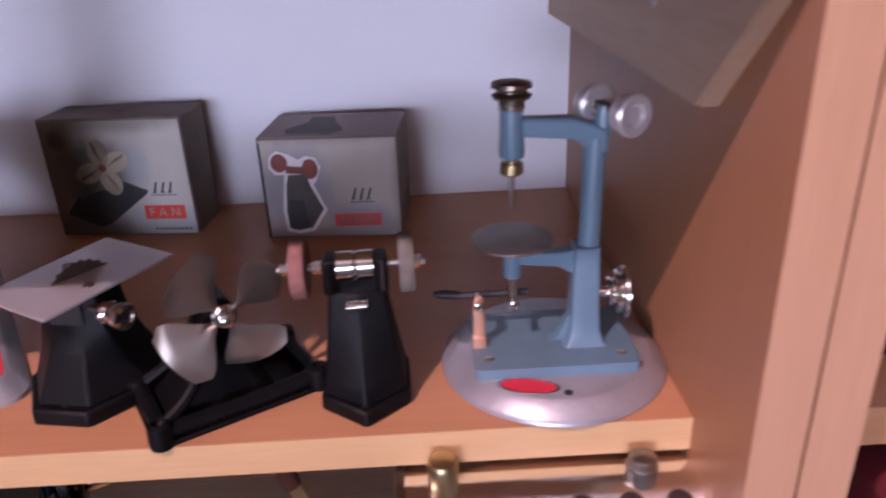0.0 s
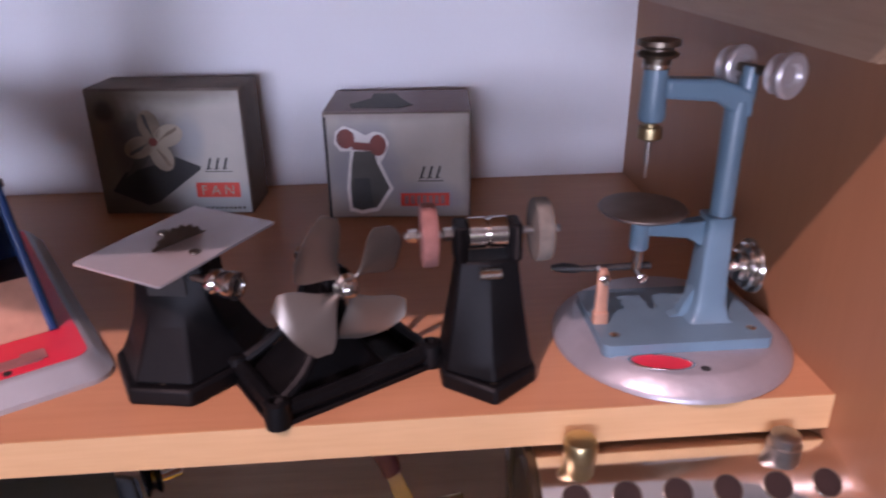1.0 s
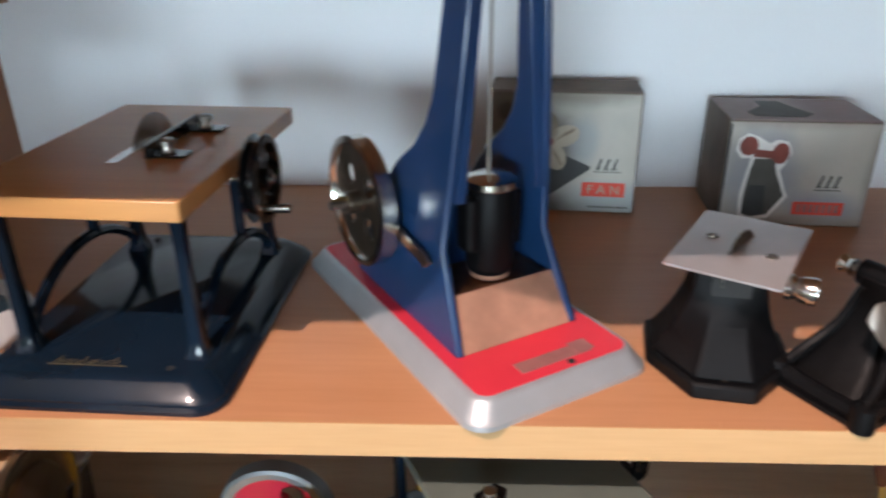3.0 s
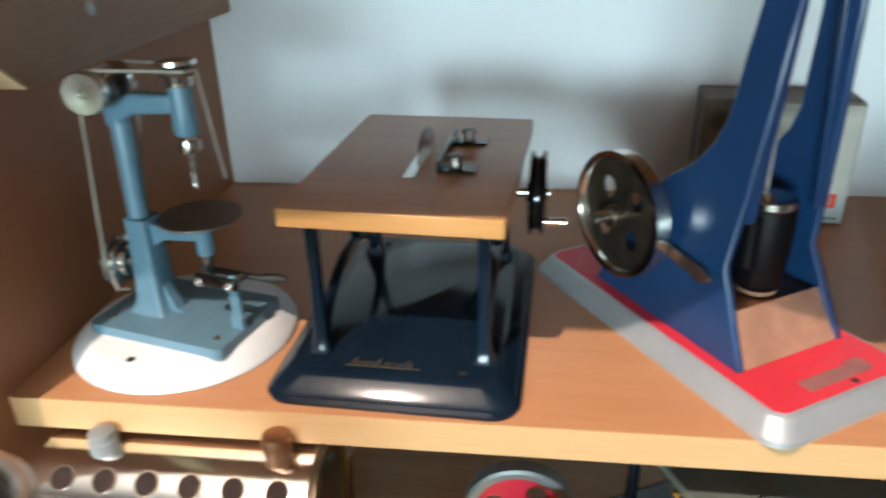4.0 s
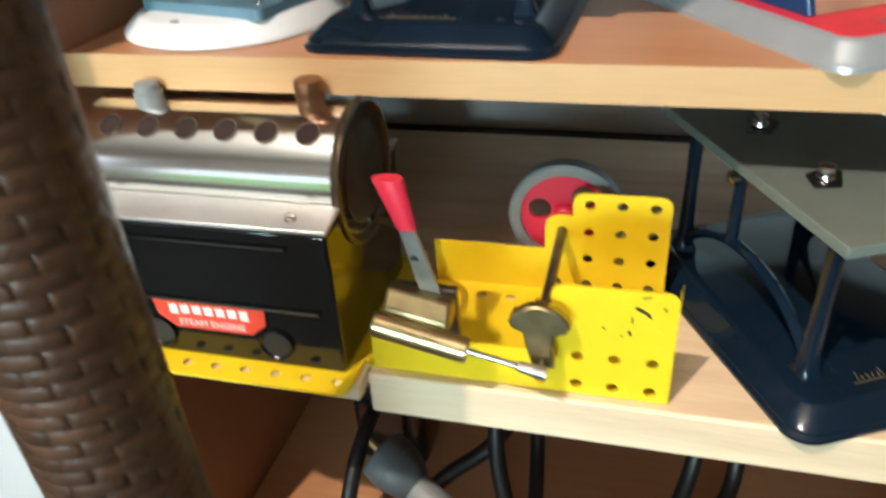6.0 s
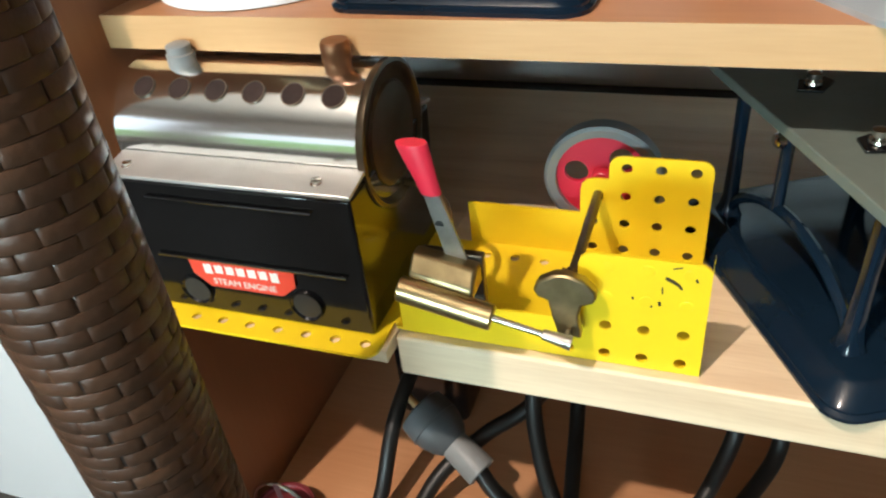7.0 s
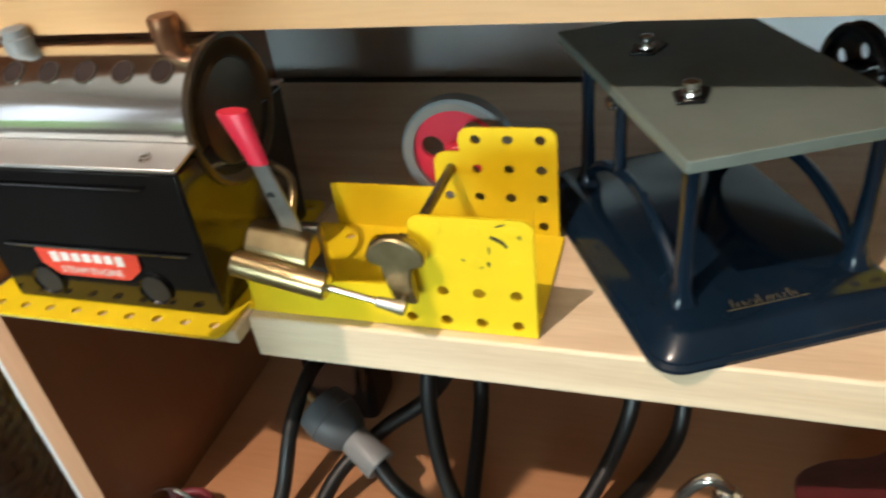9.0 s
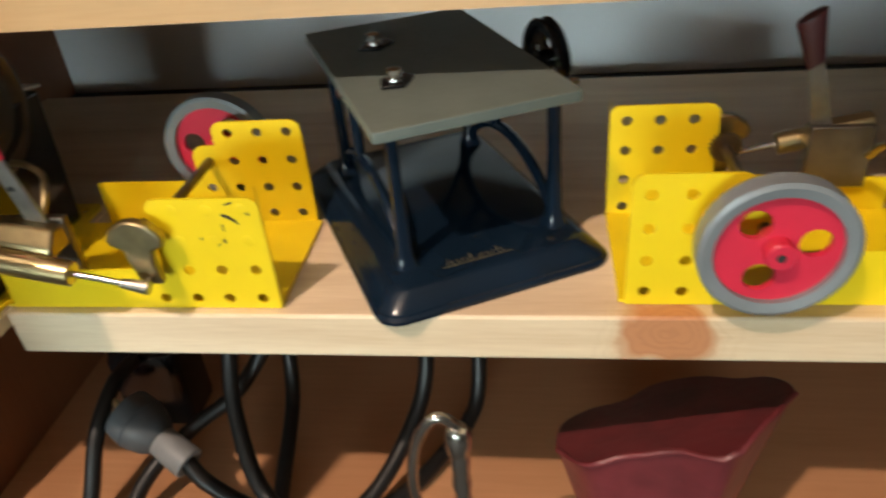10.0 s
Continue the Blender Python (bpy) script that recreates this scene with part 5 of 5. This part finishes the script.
    put("valve_block", Geo().loft([[(x, y, z - (x + 0.42) * 0.2) for y, z in ((-0.0440, -0.0800), (-0.0320, -0.0800), (-0.0320, -0.0715), (-0.0385, -0.0708), (-0.0440, -0.0760))] for x in (-0.4365, -0.4135)]), DULLBRASS, None, "brass valve block", 0.0012)
    pin = Vector((-0.3815, -0.0465, -0.0907))
    put("piston_rod", Geo().rod(a + d * 0.034, pin - d * 0.005, 0.0012, None, 12), CHROME, None, "bright piston rod")
    put("rod_end", Geo().rod(pin - d * 0.008, pin + d * 0.002, 0.0018, 0.0026, 14), STEEL, None)
    sh_ = Vector((-0.3830, 0, -0.0785))
    put("crank_pin", Geo().rod(pin + Vector((0, -0.0025, 0)), pin + Vector((0, 0.0065, 0)), 0.0011, None, 12), STEEL, None)
    wt = [(-0.0105, 0.0035), (-0.0085, 0.0075), (-0.004, 0.0102), (0.001, 0.0108), (0.006, 0.0092), (0.0098, 0.0055), (0.0105, 0.0028), (0.0092, 0.0005), (0.0055, -0.001), (0.0046, -0.006), (0.0058, -0.0150), (-0.0022, -0.0150), (-0.0045, -0.006), (-0.0055, -0.0005), (-0.0092, 0.0010)]
    put("balance_weight", Geo().plate([(x + sh_.x, z + sh_.z) for x, z in wt], [], 0.0042, upright(-0.0370)), DULLBRASS, None, "dull cast crank weight", 0.0008)
    put("crank_shaft", Geo().rod((sh_.x, -0.040, sh_.z), (sh_.x, 0.0465, sh_.z), 0.0020, None, 14), DARKSTEEL, None, "dark steel crankshaft")
    gear = [((0.0062 if k % 2 else 0.0052) * math.cos(2 * math.pi * k / 40) + sh_.x, (0.0062 if k % 2 else 0.0052) * math.sin(2 * math.pi * k / 40) + sh_.z) for k in range(40)]
    put("pinion", Geo().plate(gear, [], 0.0030, upright(-0.0295)), DARKSTEEL, None, "small dark toothed pinion")
    # flywheel
    fy = 0.0410
    fr = 0.0240
    sh_ = sh_ + Vector((0, 0, 0.0006))
    ctr = (sh_.x, fy, sh_.z)
    tyre = put("flywheel_rim", Geo().lathe([(fr * 0.80, -0.0035), (fr * 0.94, -0.0042), (fr, -0.0034), (fr, 0.0034), (fr * 0.94, 0.0042), (fr * 0.80, 0.0035)], along(ctr, (0, 1, 0)), 56, True), TYRE, None, "grey painted flywheel rim")
    fm = Matrix(((1, 0, 0, ctr[0]), (0, 0, -1, fy + 0.0012), (0, 1, 0, ctr[2]), (0, 0, 0, 1)))
    whs = [(0.0112 * math.cos(radians(q)), 0.0112 * math.sin(radians(q)), 0.0050) for q in (50, 170, 290)]
    web_ = put("flywheel_web", Geo().plate(disc2(0, 0, fr * 0.815, fr * 0.815, 48), whs, 0.0024, fm, 20), REDPLASTIC, tyre, "red plastic web with three round holes")
    put("flywheel_hub", Geo().rod((sh_.x, fy - 0.0060, sh_.z), (sh_.x, fy + 0.0065, sh_.z), 0.0046, None, 24), REDPLASTIC, tyre)
    put("hub_recess", Geo().lathe([(0, 0), (0.0014, 0), (0.0014, 0.0002), (0, 0.0002)], along((sh_.x, fy + 0.0066, sh_.z), (0, 1, 0)), 14), BLACKMATT, tyre)
    # regulator lever
    lb, lt = Vector((-0.4195, -0.034, -0.0790)), Vector((-0.4345, -0.031, -0.0290))
    q = lb + (lt - lb) * 0.66
    lv = put("lever", Geo().loft([[p + Vector((x, y, 0)) for x, y in ((-w, -0.0006), (w, -0.0006), (w, 0.0006), (-w, 0.0006))] for p, w in ((lb, 0.0040), (q, 0.0028))]), STEEL, None, "flat steel regulator lever")
    put("lever_grip", Geo().loft([[p + Vector((w * math.cos(2 * math.pi * k / 14), w * 0.6 * math.sin(2 * math.pi * k / 14), 0)) for k in range(14)] for p, w in ((q - (lt - lb) * 0.02, 0.0036), (q + (lt - lb) * 0.1, 0.0042), (lt - (lt - lb) * 0.02, 0.0056), (lt, 0.0054))]), lever_tip, lv, "slipped-on tapered grip")
    put("lever_hole", Geo().lathe([(0, 0), (0.0016, 0), (0.0016, 0.0002), (0, 0.0002)], upright(-0.0332) @ Matrix.Translation((-0.4270, -0.0585, 0)), 12), BLACKMATT, lv)
    return ob


e1 = steam_engine(REDPLASTIC)
tagged(e1, "yellow and black model steam engine with a nickel boiler", "model engine", "steam engines")
e2 = steam_engine(MAROON, True)
e2.matrix_world = pose(-0.555 + 0.450, -0.002 + 0.003, PINE_Z, 0, 0, 180)
tagged(e2, "yellow model steam engine turned to show its red flywheel", "model engine", "steam engines")

for o_ in e2.children_recursive:
    if o_.name.startswith("lever_grip"):
        o_.material_slots[0].link = "OBJECT"
        o_.material_slots[0].material = MAROON
        o_["label"] = "dark worn grip"
    elif o_.name.startswith(("filler_cap", "safety_valve")):
        o_.location.y += 0.0100
        o_.material_slots[0].link = "OBJECT"
        o_.material_slots[0].material = BRASS if o_.name.startswith("safety") else STEEL
        o_["label"] = "bright brass safety valve" if o_.name.startswith("safety") else "dull steel filler plug"
    elif o_.name.startswith("lever") and o_.parent == e2:
        q_ = Vector((0.0305, -0.031, 0.031))
        o_.matrix_local = Matrix.Translation(q_) @ Matrix.Rotation(radians(32), 4, "Y") @ Matrix.Translation(-q_)

# ---- woven cane standing before the cabinet ----
wc = Vector((-0.4735, -0.1335, 0))
wk = thing("woven_bottle", "tall slim bottle covered in woven brown leather with a metal rim", "bottle", "", pose(wc.x, wc.y, 0))
part("core", Geo().lathe([(0.0150, -0.9), (0.0169, -0.899), (0.0169, 0.049), (0.0150, 0.0495)], None, 40), WOVENDARK, wk, "dark leather core")
part("collar", Geo().lathe([(0.0160, 0.0715), (0.0174, 0.0717), (0.0177, 0.0725), (0.0175, 0.0772), (0.0177, 0.0790), (0.0182, 0.0822), (0.0183, 0.0834), (0.0177, 0.0845), (0.0166, 0.0845), (0.0155, 0.0836), (0.0154, 0.0825), (0.0154, 0.0800)], None, 64, True), COLLAR, wk, "polished metal collar and rim")
part("inside", Geo().lathe([(0, 0.0498), (0.0159, 0.0498), (0.0159, 0.0714), (0.0153, 0.0720), (0.0153, 0.0806), (0.0150, 0.0806), (0.0148, 0.0506), (0, 0.0506)], None, 40), BLACKMATT, wk, "black inside")
strip_h, around = 0.0041, 9
rnd = random.Random(5)
straps = []
for kind in range(3):
    # one flat strap: square-cut, its two ends dipping under the neighbours
    vs, fs = [], []
    ts = (-1, -0.93, -0.80, -0.4, 0, 0.4, 0.80, 0.93, 1)
    for t in ts:
        an = t * math.pi / around * 0.992
        rr = 0.0175 - 0.00042 * max(0.0, (abs(t) - 0.78) / 0.22) ** 2 + rnd.uniform(-0.00005, 0.00005)
        for z, k in ((-0.496, -0.0005), (-0.482, -0.00012), (-0.42, 0), (0.42, 0), (0.482, -0.00012), (0.496, -0.0005)):
            vs.append(((rr + k) * math.cos(an), (rr + k) * math.sin(an), z * strip_h + 0.00012 * t * (kind - 1)))
    for i in range(len(ts) - 1):
        for j in range(5):
            p0 = i * 6 + j
            fs.append((p0, p0 + 6, p0 + 7, p0 + 1))
    me = bpy.data.meshes.new("strap")
    me.from_pydata(vs, [], fs)
    me.materials.append(WOVEN)
    me.polygons.foreach_set("use_smooth", [True] * len(me.polygons))
    me.set_sharp_from_angle(angle=radians(30))
    straps.append(me)
rest = Geo()
for r_ in range(96):
    for k in range(around):
        z = 0.0713 - (r_ + 0.5) * strip_h
        kind = rnd.randrange(3)
        mm = Matrix.Translation((0, 0, z)) @ Matrix.Rotation(2 * math.pi * (k + 0.5 * (r_ % 2)) / around + rnd.uniform(-0.03, 0.03), 4, "Z")
        if z > -0.062:
            o_ = new("strap", straps[kind])
            o_.parent = wk
            o_.matrix_local = mm
        else:
            rest.add([v.co for v in straps[kind].vertices], [tuple(p.vertices) for p in straps[kind].polygons], mm)
tagged(part("straps_below", rest, WOVEN, wk, "woven straps further down"), kind="stuff")

# ---- things on the bottom shelf ----
pg = thing("mains_plug", "grey mains plug with a black cable on the bottom shelf", "plug")
pa, pb = Vector((-0.4745, 0.0365, -0.2495)), Vector((-0.4445, 0.0225, -0.2635))
dd = (pb - pa).normalized()
part("plug_body", Geo().lathe([(0.0100, -0.0130), (0.0150, -0.0115), (0.0158, -0.004), (0.0152, 0.004), (0.0125, 0.0120), (0.0090, 0.0165)], along(pa, dd), 32), GREYPLUG, pg, "dark grey plug body", 0.0006)
part("cable_clamp", Geo().lathe([(0.0078, 0.0150), (0.0088, 0.0170), (0.0096, 0.0340), (0.0096, 0.0385), (0.0082, 0.0392), (0.0060, 0.0380)], along(pa, dd), 32), LIGHTPLUG, pg, "light grey cable clamp", 0.0004)
part("seam_ring", Geo().lathe([(0.0152, -0.0008), (0.0161, -0.0006), (0.0161, 0.0006), (0.0152, 0.0008)], along(pa, dd), 32, True), GREYPLUG, pg)
part("cable", Geo().tube(curve([pa + dd * 0.036, pa + dd * 0.050 + Vector((0, 0, -0.006)), (-0.409, 0.014, -0.2915), (-0.362, -0.002, -0.2920), (-0.322, 0.028, -0.2915), (-0.292, 0.075, -0.2880), (-0.283, 0.098, -0.2700), (-0.286, 0.115, -0.215), (-0.300, 0.125, -0.160)], 8), 0.0048, 12), CORD, pg, "thick black cable")
part("pin", Geo().rod(pa - dd * 0.012, pa - dd * 0.026, 0.0024, None, 10), BRASS, pg)
cb = thing("cable_coil", "coiled black cable hanging above the bottom shelf", "cable")
part("loop", Geo().tube(curve([(-0.497, 0.080, -0.240), (-0.496, 0.055, -0.236), (-0.4975, 0.028, -0.250), (-0.499, 0.006, -0.278), (-0.500, -0.014, -0.2920), (-0.496, -0.030, -0.2922)], 8), 0.0046, 12), CORD, cb)
part("loop", Geo().tube(curve([(-0.486, -0.020, -0.2922), (-0.479, -0.004, -0.2890), (-0.467, 0.020, -0.2715), (-0.446, 0.042, -0.2570), (-0.422, 0.060, -0.2440), (-0.398, 0.082, -0.210), (-0.378, 0.095, -0.165)], 8), 0.0046, 12), CORD, cb)
part("loop", Geo().tube(curve([(-0.417, 0.075, -0.150), (-0.4185, 0.062, -0.200), (-0.4155, 0.040, -0.2360), (-0.396, 0.008, -0.2650), (-0.366, -0.006, -0.2810), (-0.336, 0.018, -0.2790), (-0.3135, 0.062, -0.2520), (-0.3095, 0.080, -0.210), (-0.313, 0.090, -0.150)], 8), 0.0046, 12), CORD, cb)
part("loop", Geo().tube(curve([(-0.402, 0.115, -0.150), (-0.402, 0.100, -0.225), (-0.3990, 0.080, -0.2680), (-0.3935, 0.028, -0.2860), (-0.388, -0.010, -0.2920)], 8), 0.0046, 12), CORD, cb)
part("socket_block", Geo().loft([[(-0.4950 + x * k, 0.0980 + y * k, z) for x, y in rounded(-0.024, -0.018, 0.024, 0.018, 0.006, 4)] for z, k in ((-0.297, 0.96), (-0.292, 1.0), (-0.244, 1.0), (-0.238, 0.9))]), BLACK, cb, "black socket block", 0.001)
hk = thing("metal_hook", "chromed metal hook on a tall ribbed stand before the cabinet", "hook")
part("ring", Geo().tube(curve([(-0.2925, -0.052, -0.200), (-0.2940, -0.053, -0.182), (-0.2915, -0.054, -0.162), (-0.2865, -0.055, -0.148), (-0.2805, -0.055, -0.1425), (-0.2745, -0.053, -0.149)], 7), 0.0022, 12), CHROME, hk)
part("stem", Geo().lathe([(0.0032, -0.890), (0.0032, -0.300)] + [(0.0032 + 0.0008 * (k % 2), -0.294 + k * 0.006) for k in range(22)] + [(0.0036, -0.163), (0.0050, -0.161), (0.0052, -0.153), (0.0038, -0.150), (0.0012, -0.1495)], Matrix.Translation((-0.2745, -0.053, 0)), 18), CHROME, hk, "ribbed bright stem")
part("foot", Geo().lathe([(0.055, -0.900), (0.056, -0.896), (0.050, -0.891), (0.006, -0.886), (0.0034, -0.880)], Matrix.Translation((-0.2745, -0.053, 0)), 40), DARKSTEEL, hk, "round metal foot")
bg = thing("leather_bag", "folded maroon leather bag on the bottom shelf", "bag")
# gathered at the foot, flaring to a slanting folded mouth
rgs = []
for u in (0.0, 0.04, 0.2, 0.4, 0.6, 0.8, 0.93, 1.0):
    half = 0.026 + 0.026 * u ** 0.8
    cx = -0.189 + 0.003 * u
    row = []
    for k in range(48):
        a = 2 * math.pi * k / 48
        cs, sn = math.cos(a), math.sin(a)
        fold = 1 + (0.05 + 0.10 * u) * math.sin(5 * a + 1.3) + 0.04 * math.sin(11 * a + u * 3)
        x = cx + half * cs * (0.9 + 0.1 * fold)
        y = 0.014 + (0.036 + 0.006 * u) * sn * fold
        top = -0.190 + 0.40 * (x - cx) - 0.55 * max(0.0, y + 0.02)
        row.append((x, y, -0.2968 + (top + 0.2968) * u))
    rgs.append(row)
part("bag_body", Geo().loft(rgs), BAGRED, bg, "", 0.0012, 55)
part("bag_seam", Geo().tube([(x, y - 0.0008, z) for x, y, z in rgs[-1][26:47]], 0.0014, 8), BAGRED, bg, "stitched mouth seam")
rs = thing("red_ring_tin", "low dark red tin with a wire handle", "tin", "", pose(-0.5530, -0.0185, -0.297))
part("tin_body", Geo().lathe([(0.018, 0), (0.0195, 0.002), (0.0195, 0.012), (0.0185, 0.0135), (0.0165, 0.0135), (0.0160, 0.0120), (0.004, 0.0128)], None, 40), BAGRED, rs)
part("wire_handle", Geo().tube([(0.0195 * math.cos(radians(a)), 0, 0.010 + 0.026 * math.sin(radians(a))) for a in range(0, 181, 12)], 0.0012, 8), CHROME, rs)
part("strap", Geo().loft([[(0.001 + x + 0.008 * u, -0.001 - 0.006 * u, 0.036 - 0.023 * u + dz) for x, dz in ((-0.002, 0), (0.002, 0), (0.002, 0.0012), (-0.002, 0.0012))] for u in (0, 0.5, 1)]), MAROON, rs, "dark red strap on the handle")

# ---- the neighbouring compartment ----
NX = RX + 0.030
structure("shelf_5", Geo().box(NX, 0.0, -0.016, NX + 0.5, BACK, 0), BEECH, "beech laminate shelf of the next compartment", "shelf", 0.0004)
structure("shelf_6", Geo().box(NX, -0.04, -0.126, NX + 0.5, BACK, -0.110), BEECH, "lower laminate shelf of the next compartment", "shelf", 0.0004)
structure("wall_right_far", Geo().box(NX + 0.5, FRONT, -0.9, NX + 0.514, BACK, 0.5), BEECH_UP_SHADED, "beech laminate outer side panel", "panel")
nb = thing("metal_device", "dark metal device with a bright knob on the next shelf", "device", "", pose(NX + 0.045, 0.06, 0))
part("device_base", Geo().loft([[(x, y, z) for x, y in rounded(-0.035 + e, -0.03 + e, 0.04 - e, 0.03 - e, 0.006, 4)] for z, e in ((0, 0), (0.012, 0.001), (0.016, 0.006))]), BLACK, nb, "", 0.001)
part("device_body", Geo().loft([[(x, y, z) for x, y in rounded(-0.022 + e, -0.018 + e, 0.026 - e, 0.02 - e, 0.005, 4)] for z, e in ((0.015, 0), (0.045, 0.004), (0.050, 0.008))]), DARKSTEEL, nb, "", 0.001)
part("device_knob", Geo().rod((-0.026, -0.012, 0.034), (-0.014, -0.012, 0.034), 0.008, None, 20), STEEL, nb)
nr = thing("red_tool", "red tool with a black base on the lower next shelf", "tool", "", pose(NX + 0.062, 0.03, -0.110))
part("tool_body", Geo().loft([[(x, y, z) for x, y in rounded(-0.012 + e, -0.03 + e, 0.05 - e, 0.03 - e, 0.008, 4)] for z, e in ((0.02, 0), (0.055, 0.004), (0.062, 0.012))]), BAGRED, nr, "", 0.001)
part("tool_base", Geo().box(-0.045, -0.035, 0, 0.055, 0.035, 0.020), BLACK, nr, "", 0.003)

# ---- the room ----
FL, CE = -0.9, 1.72
structure("floor", Geo().box(-3, -3, FL - 0.05, 3, 0.5, FL), CARPET, "dark carpet floor of the room", "floor")
structure("ceiling", Geo().box(-3, -3, CE + 0.15, 3, 0.5, CE + 0.2), CEILING, "unseen ceiling, darkened to weaken the fill light", "ceiling")
VY0, VY1, VZ0, VZ1 = -2.90, -2.05, -0.45, 1.20
g = Geo().box(-3.05, -3, FL, -3, VY0, CE + 0.15)
g.box(-3.05, VY1, FL, -3, 0.5, CE + 0.15)
g.box(-3.05, VY0, FL, -3, VY1, VZ0)
g.box(-3.05, VY0, VZ1, -3, VY1, CE + 0.15)
structure("wall_west", g, WALLPAINT, "unseen room wall with a window opening, darkened to limit bounced light", "wall")
structure("wall_east", Geo().box(3, -3, FL, 3.05, 0.5, CE + 0.15), WALLPAINT, "unseen room wall, darkened to limit bounced light", "wall")
structure("wall_north", Geo().box(-3, BACK + 0.006, FL, 3, BACK + 0.056, CE + 0.15), GLOSSWHITE, "bright white wall behind the cabinet", "wall")
g = Geo()
WX0, WX1, WZ0, WZ1 = -2.70, 0.50, -0.50, 0.60
g.box(-3, -3.05, FL, WX0, -3, CE + 0.15)
g.box(WX1, -3.05, FL, 3, -3, CE + 0.15)
g.box(WX0, -3.05, FL, WX1, -3, WZ0)
g.box(WX0, -3.05, WZ1, WX1, -3, CE + 0.15)
structure("wall_south", g, WALLPAINT, "unseen wall with a window opening, darkened to limit bounced light", "wall")
wf = structure("window_1", Geo().box(WX0, -3.04, WZ0, WX1, -3.0, WZ0 + 0.05), GLOSSWHITE, "white framed window onto a garden", "window")
for x0, x1, z0, z1 in ((WX0, WX1, WZ1 - 0.05, WZ1), (WX0, WX0 + 0.05, WZ0 + 0.05, WZ1 - 0.05), (WX1 - 0.05, WX1, WZ0 + 0.05, WZ1 - 0.05), ((WX0 + WX1) / 2 - 0.025, (WX0 + WX1) / 2 + 0.025, WZ0 + 0.05, WZ1 - 0.05)):
    part("window_frame", Geo().box(x0, -3.04, z0, x1, -3.0, z1), GLOSSWHITE, wf, "", 0.004)


wf2 = structure("window_2", Geo().box(-3.04, VY0, VZ0, -3.0, VY1, VZ0 + 0.05), GLOSSWHITE, "white framed side window onto a garden", "window")
for y0, y1, z0, z1 in ((VY0, VY1, VZ1 - 0.05, VZ1), (VY0, VY0 + 0.05, VZ0 + 0.05, VZ1 - 0.05), (VY1 - 0.05, VY1, VZ0 + 0.05, VZ1 - 0.05)):
    part("window_frame", Geo().box(-3.04, y0, z0, -3.0, y1, z1), GLOSSWHITE, wf2, "", 0.004)


def glow(name, colour, strength):
    m = bpy.data.materials.new(name)
    m.use_nodes = True
    b = m.node_tree.nodes["Principled BSDF"]
    b.inputs["Base Color"].default_value = (*colour, 1)
    b.inputs["Emission Color"].default_value = (*colour, 1)
    b.inputs["Emission Strength"].default_value = strength
    return m


SKYGLOW = glow("bright_overcast", (0.85, 0.93, 1.0), 1.0)
GARDENGLOW = glow("garden_green", (0.22, 0.36, 0.16), 1.0)
structure("backdrop", Geo().box(-7, -4.6, 0.25, 3.5, -4.55, 3), SKYGLOW, "bright overcast sky outside the window", "sky")
structure("backdrop_garden", Geo().box(-7, -4.5, -2.0, 3.5, -4.45, 0.25), GARDENGLOW, "distant green garden outside the window", "garden")
structure("backdrop_side", Geo().box(-5.6, -4.4, 0.10, -5.55, 1.0, 4), SKYGLOW, "bright overcast sky outside the side window", "sky")
structure("backdrop_side_garden", Geo().box(-5.6, -4.4, -2.0, -5.55, 1.0, 0.10), GARDENGLOW, "distant green garden outside the side window", "garden")
lf = thing("ceiling_lamp", "bare bulb hanging from the ceiling on a short stem", "lamp", "", pose(LAMP_AT.x, LAMP_AT.y, LAMP_AT.z))
part("rose", Geo().lathe([(0.003, 0.07), (0.004, 0.072), (0.004, 0.345), (0.05, 0.35), (0.05, 0.3695), (0.02, 0.3699)], None, 24), GLOSSWHITE, lf)
